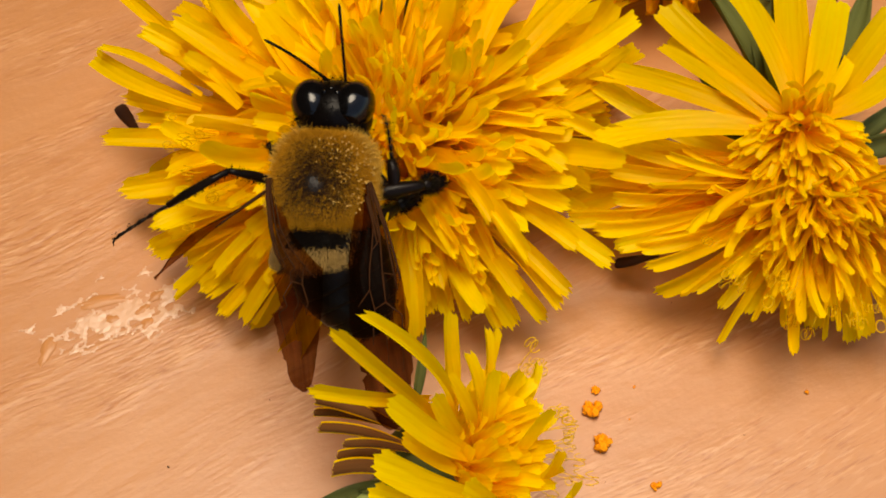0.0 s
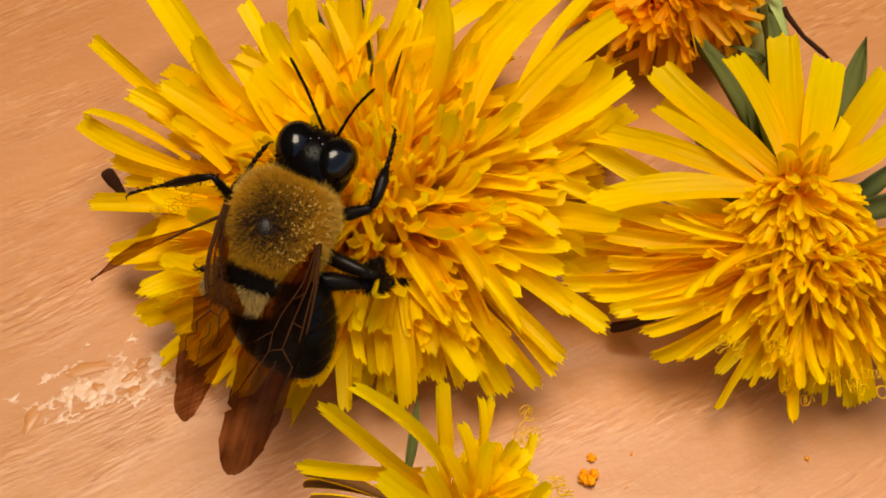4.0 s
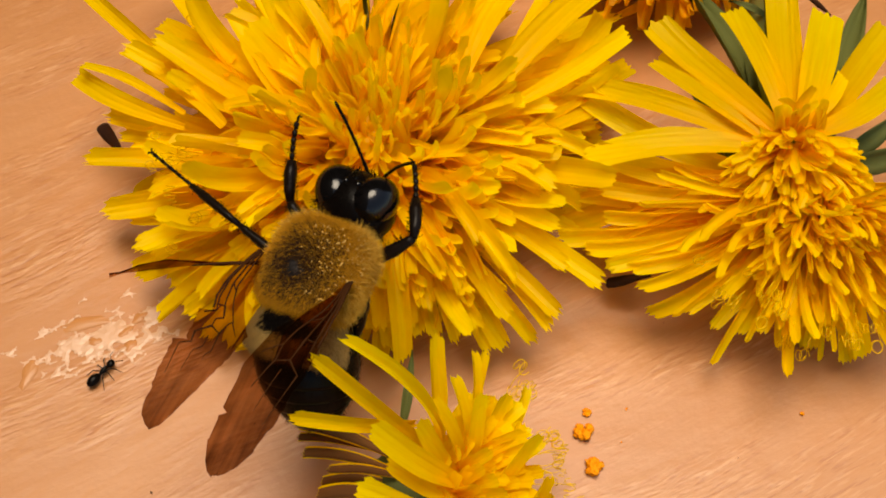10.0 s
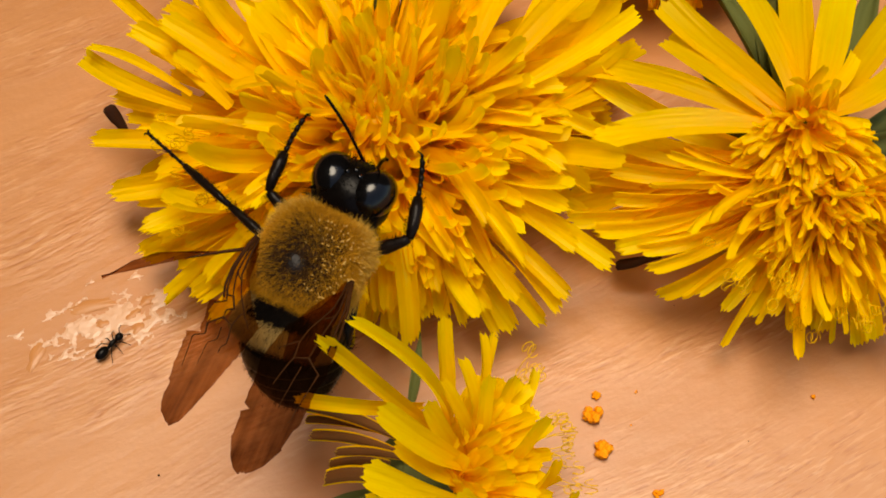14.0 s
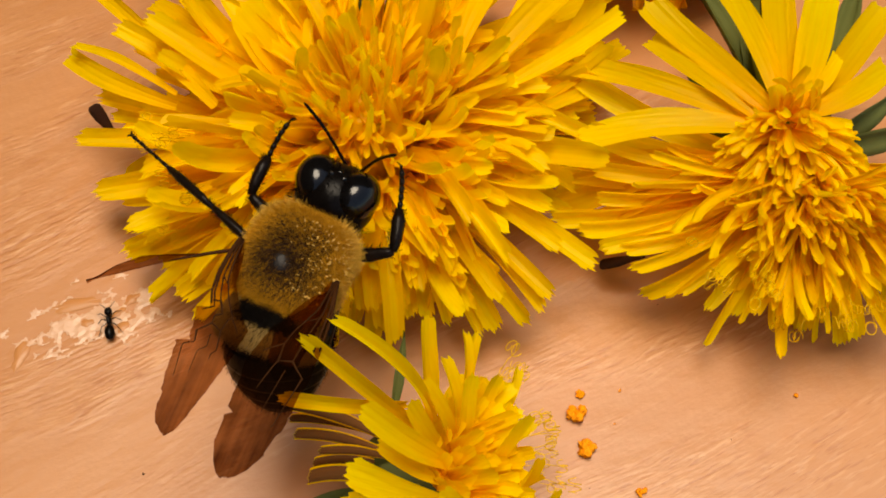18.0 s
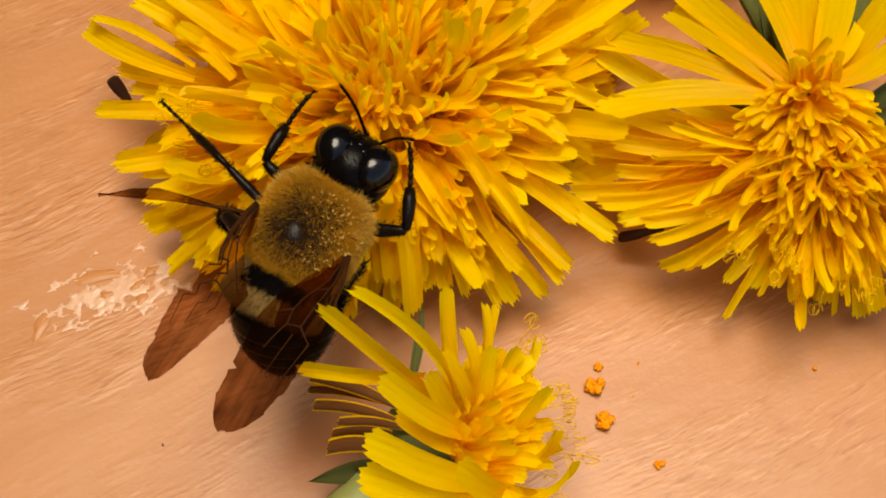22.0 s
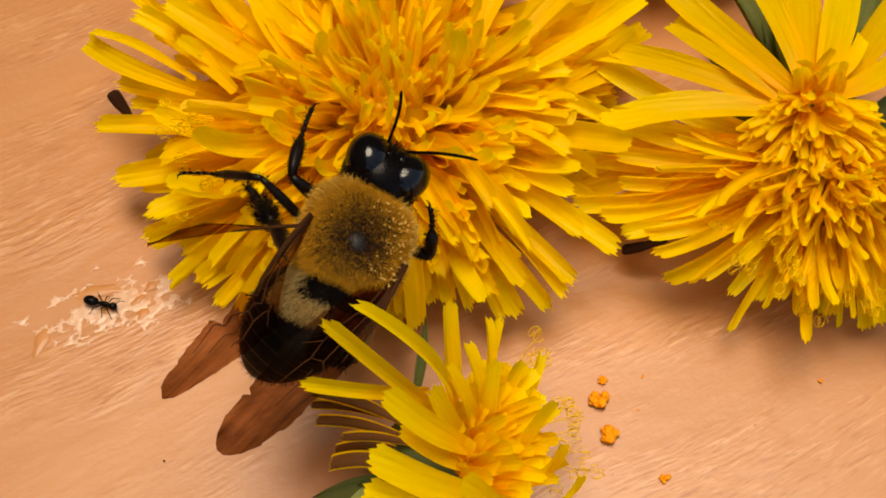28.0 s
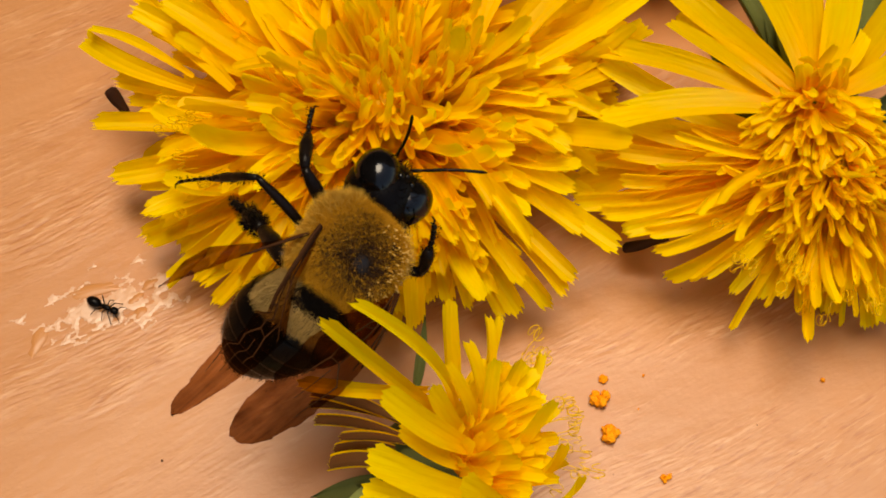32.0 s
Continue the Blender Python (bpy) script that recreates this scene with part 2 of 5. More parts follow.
def joined(shapes):
    verts, faces = [], []
    for v, f in shapes:
        n = len(verts)
        verts += list(v)
        faces += [tuple(i + n for i in q) for q in f]
    return verts, faces


def frame_of(x, up):
    """A turn whose x axis is x and whose z axis leans to up."""
    x = Vector(x).normalized()
    y = Vector(up).cross(x).normalized()
    z = x.cross(y)
    return Matrix((x, y, z)).transposed().to_4x4()


def hairs(rng, places, normals, length, width, lean, spread=0.35):
    """Tapered hairs: two faces each, bent along lean."""
    verts, faces = [], []
    for p, n in zip(places, normals):
        d = (n + Vector([rng.gauss(0, spread) for _ in range(3)]) + lean * 0.5).normalized()
        L = length * rng.uniform(0.65, 1.25)
        s = d.cross(Vector([rng.gauss(0, 1) for _ in range(3)])).normalized() * width * 0.5
        mid = p + d * L * 0.55
        end = mid + (d + lean * 0.6).normalized() * L * 0.45
        k = len(verts)
        verts += [p - s, p + s, mid + s * 0.8, mid - s * 0.8, end]
        faces += [(k, k + 1, k + 2, k + 3), (k + 3, k + 2, k + 4)]
    return verts, faces


def on_ellipsoid(rng, radii, count, keep=lambda p: True):
    """Even random places and normals on an ellipsoid, those that keep() lets through."""
    places, normals = [], []
    while len(places) < count:
        u = Vector([rng.gauss(0, 1) for _ in range(3)]).normalized()
        p = Vector([a * b for a, b in zip(u, radii)])
        if keep(u):
            places.append(p)
            normals.append(Vector([a / b for a, b in zip(u, radii)]).normalized())
    return places, normals


# ---- board ----
def board():
    bm = bmesh.new()
    bmesh.ops.create_cube(bm, size=1, matrix=Matrix.Translation((0, 0, -0.01)) @ Matrix.Diagonal((0.9, 0.6, 0.02, 1)))
    bmesh.ops.bevel(bm, geom=bm.edges[:], offset=0.002, segments=2, affect="EDGES")
    ob = new("tabletop", from_bm("tabletop", bm, WOOD, False))
    tagged(ob, "pale peach varnished wooden board with long grain", "board", kind="structure")
    bm = bmesh.new()
    bmesh.ops.create_grid(bm, x_segments=8, y_segments=8, size=60)
    g = new("ground", from_bm("ground", bm, GROUND))
    g.location.z = -0.0205
    tagged(g, "plain stone ground under the board", "ground", kind="structure")


def wall(name, at, size, label):
    bm = bmesh.new()
    bmesh.ops.create_cube(bm, size=1, matrix=Matrix.Translation(at) @ Matrix.Diagonal((*size, 1)))
    tagged(new(name, from_bm(name, bm, WALL_BROWN, False)), label, "wall", kind="structure")


board()
# unseen walls, added to block sky light and darken reflections from west and north
wall("wall_west", (-0.62, 0, 1.2), (0.12, 4.0, 2.45), "plain brown wall, added out of view to block sky light")
wall("wall_north", (1.4, 1.4, 1.2), (3.9, 0.12, 2.45), "plain brown wall, added out of view to block sky light")


# ---- dandelions ----
def petal_mesh(name, mats, width=0.14, bend=0.5, power=1.5, twist=0.0, cup=0.5, teeth=5, foot=0.4, wave=0.0, under=False, taper=0.12, seed=0, fold=1.0):
    """A strap-shaped ray floret of unit length along x: narrow foot, grooved blade, toothed tip. bend: total turn downward, in radians."""
    rng = random.Random(seed * 7 + int(1000 * width) + int(100 * bend))
    rows, cols = 14, 2 * teeth
    ripple, phase = rng.uniform(0.05, 0.16), rng.uniform(0, 6)
    sway, notch = rng.uniform(-0.05, 0.05), [rng.uniform(-0.016, 0.016) for _ in range(cols + 1)]
    line, a = [Vector((0, 0, 0))], 0.0
    for i in range(rows):
        s = (i + 0.5) / rows
        a = -bend * s ** power + wave * math.sin(s * 7)
        line.append(line[-1] + Vector((math.cos(a), 0, math.sin(a))) / rows)
    verts, faces, index = [], [], []
    for layer in range(2 if under else 1):
        n0 = len(verts)
        for i in range(rows + 1):
            s = i / rows
            half = width * 0.5 * (foot + (1 - foot) * math.sin(min(1.0, s / 0.62) * math.pi / 2)) * (1 - taper * max(0, (s - 0.70) / 0.30) ** 2.0)
            d = (line[min(i + 1, rows)] - line[max(i - 1, 0)]).normalized()
            tw = twist * s
            side = Vector((0, math.cos(tw), math.sin(tw)))
            up = d.cross(side).normalized()
            for j in range(cols + 1):
                v = 2 * j / cols - 1
                p = line[i] + side * (half * v + sway * math.sin(s * 3.4)) + up * half * (cup * (v * v - 0.4) + 0.06 * fold * math.cos(v * math.pi * 3.5) + ripple * v * math.sin(s * 8 + phase + v))
                if i == rows:
                    p += d * ((0.009 if j % 2 else -0.009) - 0.024 * v * v + notch[j])
                verts.append(p - up * 0.006 * layer)
        for i in range(rows):
            for j in range(cols):
                a = n0 + i * (cols + 1) + j
                faces.append((a, a + 1, a + cols + 2, a + cols + 1) if not layer else (a, a + cols + 1, a + cols + 2, a + 1))
                index.append(layer if 1 <= j < cols - 1 else 0)
    me = mesh_of(name, verts, faces, mats, index)
    CHORD[me.name] = (line[-1].copy(), width)
    return me


CHORD = {}


def petal_set(mat, under=False):
    """Ten ways in which a ray floret bends, twists and rolls its edges."""
    mats = [mat, PURPLE] if under else [mat]
    shapes = ((0.135, 0.30, 1.4, 0.0, 0.55, 0.03), (0.120, 0.85, 1.8, 0.2, 0.75, 0.06), (0.150, 0.15, 1.2, -0.25, 0.45, 0.05), (0.125, -0.30, 1.5, 0.15, 0.8, 0.12),
              (0.140, 0.95, 2.2, -0.3, 0.6, 0.05), (0.110, 0.50, 1.2, 0.9, 0.9, 0.14), (0.105, 0.60, 1.5, 1.4, 1.3, 0.20), (0.130, -0.70, 1.6, -0.7, 1.1, 0.10),
              (0.115, 1.50, 1.7, 0.5, 1.0, 0.08), (0.100, 0.30, 1.2, -1.6, 1.4, 0.18))
    return [petal_mesh("petal", mats, w, b, p, t, c, wave=v, under=under, seed=k, taper=0.04 + 0.05 * (k % 4), foot=0.46) for k, (w, b, p, t, c, v) in enumerate(shapes)]


PETALS = {"yellow": petal_set(YELLOW), "orange": petal_set(ORANGE), "lemon": petal_set(LEMON), "under": petal_set(LEMON, True), "wilted": [petal_mesh("petal", [WILTED], 0.10, b, 1.3, t, 0.9, 3, 0.6, v) for b, t, v in ((0.9, 0.8, 0.2), (-0.8, -1.0, 0.3), (0.4, 1.4, 0.35), (1.3, 0.5, 0.2))]}
FLORETS = [petal_mesh("floret", [ORANGE], w, b, 1.6, tw, 1.3, 3, 0.55) for w, b, tw in
           ((0.13, 0.25, 0.2), (0.11, 0.8, -0.5), (0.15, -0.35, 0.4), (0.12, 1.3, 0.3))]


# broad outer florets: strong lengthwise folds
BROAD = [[petal_mesh("petal", [mat], w, b, 1.5, t, c, 5, 0.5, v, taper=0.03, seed=20 + k, fold=0.9 + 0.3 * k) for k, (w, b, t, c, v) in enumerate(((0.15, 0.35, 0.1, 0.35, 0.04), (0.14, -0.25, -0.2, 0.5, 0.06), (0.16, 0.6, 0.25, 0.3, 0.05), (0.15, 0.1, -0.1, 0.45, 0.08)))] for mat in (YELLOW, LEMON)]


def style_mesh():
    """A thread that splits into two coiled arms."""
    shapes = [tube([(0, 0, 0), (0.25, 0.02, 0.05), (0.55, -0.02, 0.07)], [0.014, 0.013, 0.012], 5)]
    for k in (-1, 1):
        pts = []
        for i in range(15):
            a = i / 14 * 2.2 * math.pi
            r = 0.17 * (1 - i / 14 * 0.55)
            pts.append((0.55 + r * math.sin(a) * 1.2, k * (0.02 + 0.17 * i / 14), 0.07 + r * (1 - math.cos(a))))
        shapes.append(tube(pts, [0.013] * 15, 5))
    v, f = joined(shapes)
    return mesh_of("style", v, f, STYLE)


STYLES = style_mesh()


def place_petal(flower, data, name, phi, alpha, length, foot, lift, wide=1.0, roll=0.0, yaw=0.0):
    """Set a floret on the head: phi round the axis, alpha above the ring plane (degrees), foot: distance of its base from the axis."""
    a, e = radians(phi), radians(alpha)
    out = Vector((math.cos(a), math.sin(a), 0))
    d = out * math.cos(e) + Vector((0, 0, math.sin(e)))
    up = -out * math.sin(e) + Vector((0, 0, math.cos(e)))
    m = frame_of(d, up) @ Matrix.Rotation(radians(yaw), 4, "Z") @ Matrix.Rotation(radians(roll), 4, "X")
    m = Matrix.Translation(out * foot + Vector((0, 0, lift))) @ m @ Matrix.Diagonal((length, length * wide, length, 1))
    return part(name, data, flower, m=m)


def petal_to(flower, data, tip, wide, foot=3.0 * MM, lift=1.5 * MM, roll=0.0, name="petal"):
    """Set a floret so that it runs from the head's rim to a place in the world. wide: its width in metres."""
    tip = flower.matrix_basis.inverted() @ tip
    out = Vector((tip.x, tip.y, 0)).normalized()
    base = out * foot + Vector((0, 0, lift))
    way = tip - base
    chord, width = CHORD[data.name]
    size = way.length / chord.length
    up = Vector((0, 0, 1)) * max(0.25, 1 - abs(way.normalized().z)) - out * way.normalized().z
    turn = frame_of(way, up) @ Matrix.Rotation(radians(roll), 4, "X") @ frame_of(chord, (0, 0, 1)).inverted()
    return part(name, data, flower, m=Matrix.Translation(base) @ turn @ Matrix.Diagonal((size, wide / width, size, 1)))


def petal_between(flower, data, foot, tip, wide, up, roll=0.0, name="petal"):
    """Set a floret from one place in the world to another, millimetres; its upper side faces up."""
    back = flower.matrix_basis.inverted()
    base, end = back @ (Vector(foot) * MM), back @ (Vector(tip) * MM)
    chord, width = CHORD[data.name]
    size = (end - base).length / chord.length
    turn = frame_of(end - base, back.to_3x3() @ Vector(up)) @ Matrix.Rotation(radians(roll), 4, "X") @ frame_of(chord, (0, 0, 1)).inverted()
    return part(name, data, flower, m=Matrix.Translation(base) @ turn @ Matrix.Diagonal((size, wide * MM / width, size, 1)))


def ribbon(flower, points, wide):
    """A floret that has curled up: a band that stands on its edge, along points in the world, millimetres."""
    back = flower.matrix_basis.inverted()
    verts, n = [], 8
    for i in range((len(points) - 1) * n + 1):
        k, f = min(i // n, len(points) - 2), i / n - min(i // n, len(points) - 2)
        a, b, c, d = (points[min(max(k + j, 0), len(points) - 1)] for j in (-1, 0, 1, 2))
        at = 0.5 * (2 * b + (c - a) * f + (2 * a - 5 * b + 4 * c - d) * f * f + (3 * b - a - 3 * c + d) * f ** 3)
        way = 0.5 * ((c - a) + 2 * (2 * a - 5 * b + 4 * c - d) * f + 3 * (3 * b - a - 3 * c + d) * f * f)
        across = (Vector((0, -0.5, 0.9)).cross(way).normalized() * 0.75 + Vector((0, 0, 0.6))) * wide * 0.5
        verts += [back @ ((at + across * v) * MM) for v in (-1, -0.35, 0.35, 1)]
    faces = [(a, a + 1, a + 5, a + 4) for i in range(len(verts) // 4 - 1) for a in range(4 * i, 4 * i + 3)]
    return part("petal", mesh_of("petal", verts, faces, LEMON), flower, "curled yellow ribbon of a floret")


def bract_mesh(name, length, width, bend, mat):
    """A narrow pointed green bract, thick along its keel."""
    verts, faces = [], []
    rows = 9
    for i in range(rows + 1):
        s = i / rows
        h = width * 0.5 * (math.sin(math.pi * min(1, 0.12 + s * 0.9)) ** 0.8) * (1 - 0.3 * s)
        x, z = length * s * math.cos(bend * s * 0.5), -length * s * math.sin(bend * s * 0.5)
        for v, t in ((-1, 0), (-0.5, 0.10), (0, 0.16), (0.5, 0.10), (1, 0)):
            verts.append((x, h * v, z + width * (0.25 * v * v)))
        for v, t in ((1, 0), (0.5, 0.10), (0, 0.16), (-0.5, 0.10), (-1, 0)):
            verts.append((x, h * v, z + width * (0.25 * v * v - 0.05 - t)))
    for i in range(rows):
        for k in range(10):
            a, b = i * 10 + k, i * 10 + (k + 1) % 10
            faces.append((a, b, b + 10, a + 10))
    faces.append(tuple(range(rows * 10, rows * 10 + 10)))
    me = mesh_of(name, verts, faces, mat)
    CHORD[me.name] = (Vector((math.cos(bend * 0.5), 0, -math.sin(bend * 0.5))), width)
    return me


BRACT = bract_mesh("bract", 1.0, 0.26, 0.7, LEAF)


def stub_mesh():
    """A withered bract: short, blunt and thick, curled up at its end."""
    pts = [(0.0, 0, 0), (0.3, 0, 0.01), (0.6, 0.02, 0.03), (0.82, 0.03, 0.07), (0.93, 0.03, 0.11), (0.98, 0.03, 0.14), (1.0, 0.03, 0.152)]
    v, f = tube(pts, [0.05, 0.08, 0.11, 0.12, 0.11, 0.075, 0.02], 11)
    v = [Vector((p.x, p.y * 1.5, p.z * 0.9)) + 0.02 * noise.noise_vector(p * 9) for p in v]
    me = mesh_of("bract", v, f, DRY)
    CHORD[me.name] = (Vector((1, 0, 0.15)), 0.26)
    return me


STUB = stub_mesh()


def dandelion(at, axis, spin, rings, label, seed, sets=("yellow",), disc=26, disc_len=8.0, heroes=(), leaves=(), styles=30, style_range=(0, 360),
              style_r=(9, 17), stem=None, bracts=12, size=1.0, gap=None, bract_len=(8, 11), disc_kind=None, skew=8.0, inner_from=90, stub=None, disc_wide=1.0, style_lift=None, hero_wide=(1.1, 1.35), core=None):
    """A flower head: a green cup with bracts, rings of ray florets, an orange middle of short florets, coiled styles, a stem."""
    rng = random.Random(seed)
    flower = new("dandelion")
    z = Vector(axis).normalized()
    flower.matrix_basis = Matrix.Translation(Vector(at) * MM) @ frame_of(Vector((1, 0, 0)) - z * z.x, z) @ pose(0, 0, 0, 0, 0, spin)
    tagged(flower, label, "flower", "dandelion heads on the board")
    bm = bmesh.new()
    blob(bm, (0, 0, -2.2 * MM), (3.6 * MM * size, 3.6 * MM * size, 3.4 * MM * size), seg=18, rings=12, rough=0.05)
    part("receptacle", from_bm("receptacle", bm, LEAF), flower, "green cup under the florets")
    if core:
        bm = bmesh.new()
        bmesh.ops.create_icosphere(bm, subdivisions=5, radius=1)
        for v in bm.verts:
            p = v.co.copy()
            lump = 1 + 0.16 * abs(noise.noise(p * 9)) + 0.10 * noise.noise(p * 21)
            v.co = Vector((p.x * core[0] * lump, p.y * core[0] * lump, core[1] * (p.z * lump if p.z > 0 else p.z * 0.2))) * MM
        part("floret_bed", from_bm("floret_bed", bm, ORANGE), flower, "packed orange young florets")
    for k in range(bracts):
        place_petal(flower, BRACT, "bract", 360 * k / bracts + rng.uniform(-9, 9), rng.uniform(-38, 2), rng.uniform(*bract_len) * MM * size, 3.4 * MM * size, -3 * MM)
    for count, alpha, spread, length, var, foot, lift, wide in rings:
        for k in range(count):
            phi = 360 * (k + rng.uniform(-0.42, 0.42)) / count + rng.uniform(0, 3)
            kinds = PETALS["inner" if alpha > inner_from else rng.choice(sets)]
            data = rng.choice([kinds[q] for q in (1, 3, 4, 5, 6, 7, 8, 8)] if 20 < alpha and len(kinds) > 8 else kinds)
            if gap and gap(phi % 360, alpha):
                continue
            place_petal(flower, data, "petal", phi, alpha + rng.gauss(0, spread), (length + min(1.2 * var, rng.gauss(0, var))) * MM * size, foot * MM * size,
                        lift * MM * size, wide * rng.uniform(0.85, 1.15), rng.gauss(0, 24), rng.gauss(0, skew))
    for x, y, z, wide, _ in leaves:
        petal_to(flower, BRACT, Vector((x, y, z)) * MM, wide * MM, 3.2 * MM, -1.5 * MM, 0, "bract")
    if stub:
        back = flower.matrix_basis.inverted()
        a, b = back @ (Vector(stub[:3]) * MM), back @ (Vector(stub[3:6]) * MM)
        size = (b - a).length
        part("bract", STUB, flower, "withered dark brown bract", Matrix.Translation(a) @ frame_of(b - a, back.to_3x3() @ Vector((0, 0, 1))) @ Matrix.Diagonal((size, stub[6] * MM * 3, stub[6] * MM * 3, 1)))
    for x, y, z, wide, kind in heroes:
        data = rng.choice(PETALS["yellow"][5:] if kind == 3 else PETALS[("yellow", "lemon", "under")[kind]][:3])
        petal_to(flower, data, Vector((x, y, z)) * MM, wide * MM * rng.uniform(*hero_wide), roll=rng.gauss(0, 10) + (155 if kind == 2 and z < 10 else 0))
    for k in range(disc):
        r = math.sqrt((k + 0.5) / disc) * 4.2
        phi = k * 137.5
        if gap and gap(phi % 360, 88 - r * 8):
            continue
        place_petal(flower, rng.choice(FLORETS if disc_kind is None else PETALS[disc_kind]), "floret", phi, 88 - r * 8 + rng.gauss(0, 9), disc_len * rng.uniform(0.8, 1.15) * MM * size, r * 0.55 * MM,
                    2.2 * MM, disc_wide * rng.uniform(0.8, 1.2), rng.gauss(0, 30))
    for k in range(styles):
        phi = rng.uniform(*style_range)
        r = rng.uniform(*style_r)
        a = rng.uniform(12, 40)
        out = Vector((math.cos(radians(phi)), math.sin(radians(phi)), 0))
        d = (out * math.cos(radians(a)) + Vector((0, 0, math.sin(radians(a)))))
        m = Matrix.Translation(out * r * MM + Vector((0, 0, (3.5 + (18 - r) * 0.55 if style_lift is None else style_lift) * MM))) @ frame_of(d, (0, 0, 1)) @ Matrix.Diagonal((rng.uniform(2.0, 3.2) * MM,) * 3 + (1,))
        part("style", STYLES, flower, m=m @ Matrix.Rotation(rng.uniform(0, 6.28), 4, "X"))
    if stem:
        inv = flower.matrix_basis.inverted()
        pts = [inv @ (Vector(p) * MM) for p in stem]
        line = []
        for i in range(13):
            s = i / 12
            a, b, c = pts
            line.append(a * (1 - s) ** 2 + b * 2 * s * (1 - s) + c * s * s)
        part("stem", mesh_of("stem", *tube(line, [1.8 * MM] * 13, 12), PALE_STEM), flower, "pale green hollow stem")
    return flower


# narrow florets that curl over the middle
INNER = [petal_mesh("petal", [YELLOW], w, b, 1.5, tw, 1.1, 3, 0.6, wv, seed=k) for k, (w, b, tw, wv) in enumerate(((0.085, -0.7, 0.3, 0.10), (0.075, 0.4, -0.5, 0.15), (0.09, 1.1, 0.2, 0.08), (0.08, -0.3, 0.9, 0.20)))]
PETALS["inner"] = INNER

# rings: count, elevation, its spread, length, its spread, foot, lift, width
FULL = [(26, -2, 8, 16.6, 2.0, 3.6, 0.5, 0.95), (40, 12, 9, 15.0, 2.4, 3.3, 1.0, 0.9), (48, 24, 10, 13.2, 2.4, 2.9, 1.4, 0.95),
        (58, 36, 11, 11.6, 2.4, 2.5, 1.8, 0.95), (64, 48, 12, 10.4, 2.0, 2.0, 2.0, 0.9), (60, 60, 12, 9.6, 1.6, 1.6, 2.2, 0.85), (60, 72, 12, 9.2, 1.2, 1.0, 2.2, 0.8), (40, 80, 10, 8.6, 1.0, 0.4, 2.8, 0.8)]
SIDE = [(20, -2, 8, 17.0, 1.8, 3.6, 0.5, 1.25), (34, 14, 9, 15.0, 2.2, 3.3, 1.0, 0.95), (56, 26, 9, 13.2, 2.2, 2.9, 1.4, 0.8),
        (90, 36, 9, 11.4, 2.0, 2.5, 1.8, 0.78), (100, 48, 9, 10.0, 1.8, 2.0, 2.0, 0.7), (100, 60, 9, 9.2, 1.4, 1.6, 2.2, 0.62), (90, 74, 8, 8.8, 1.0, 1.0, 2.2, 0.56), (30, 78, 14, 8.2, 0.8, 0.3, 2.6, 0.8)]

# outlying florets of the heads: where the tip lies, millimetres, its width, and its kind (0 yellow, 1 lemon, 2 dark underside)
MAIN_LEFT = [
    (-23.6, 12.4, 13, 1.5, 0), 
    (-27.1, 5.1, 8, 1.2, 0), (-20.9, 11.6, 15, 1.5, 0),
    (-13.8, 12.8, 15, 2.6, 0), 
    (-26.2, 2.6, 4, 1.3, 0), (-23.4, -2.6, 4, 1.1, 0), (-18.5, -6.7, 4, 1.3, 0),
    (-17, -8.5, 4, 1.1, 0), (-15.2, -9.6, 5, 1.1, 0), (-21.3, 1.8, 9, 1.2, 0),
    (-25.6, 1.5, 6, 1.5, 0), (-22.9, -1.8, 6, 1.3, 0), (-22.7, -3.7, 5, 1.3, 0),
    (-21, -3.3, 7, 1.2, 0), (-18.9, -6.3, 4, 1.3, 0), (-20, -4.5, 5, 1.3, 0),
    (-17.3, -8.3, 4, 1.2, 0), (-17.5, -6, 6, 1.2, 0), (-21.5, 1.2, 9, 1.2, 0),
    (-20.6, -1.2, 8, 1.2, 0), (-19.1, -3.6, 7, 1.2, 0),
]
# broad florets: tip, foot, width, kind
MAIN_TOP = [
    ((-28.4, 20.7, 9.0), (-18.5, 9.7, 12.0), 1.2, 1), ((-23.7, 26.4, 9.0), (-15.5, 11.6, 12.0), 2.3, 1), ((-24.3, 14.6, 10.0), (-15.4, 5.1, 13.0), 1.5, 1),
    ((-28.1, 13.5, 9.0), (-18.7, 6.8, 12.0), 0.8, 1), ((-29.0, 13.8, 7.0), (-18.8, 6.4, 11.0), 1.5, 1), ((-21.5, 16.2, 11.0), (-15.3, 9.8, 13.0), 1.3, 0),
    ((-11.1, 25.6, 10.0), (-9.6, 10.9, 13.0), 2.3, 1), ((-8.1, 23.3, 11.0), (-6.9, 10.2, 14.0), 1.5, 0), ((-1.4, 25.6, 10.0), (-4.8, 10.9, 13.0), 1.6, 0),
    ((-4.9, 23.3, 12.0), (-6.0, 12.9, 14.0), 0.5, 1), ((-3.9, 20.7, 12.0), (-7.4, 14.0, 14.0), 0.7, 1),
]
MAIN_BEHIND = [
    ((1.0, 22.7, 8.0), (7.2, 26.8, 7.0), 1.8, 1), ((15.6, 21.3, 11.0), (3.2, 6.1, 13.0), 2.1, 1), ((10.3, 24.5, 11.0), (2.0, 13.0, 13.0), 2.3, 1),
    ((16.2, 15.1, 11.0), (6.3, 6.9, 13.0), 1.4, 1), ((13.9, 25.8, 9.0), (7.1, 13.9, 11.0), 1.6, 1), ((7.4, 19.6, 12.0), (2.8, 9.1, 14.0), 1.7, 0),
    ((14.8, 19.0, 8.0), (10.2, 11.3, 10.0), 1.8, 1),
]
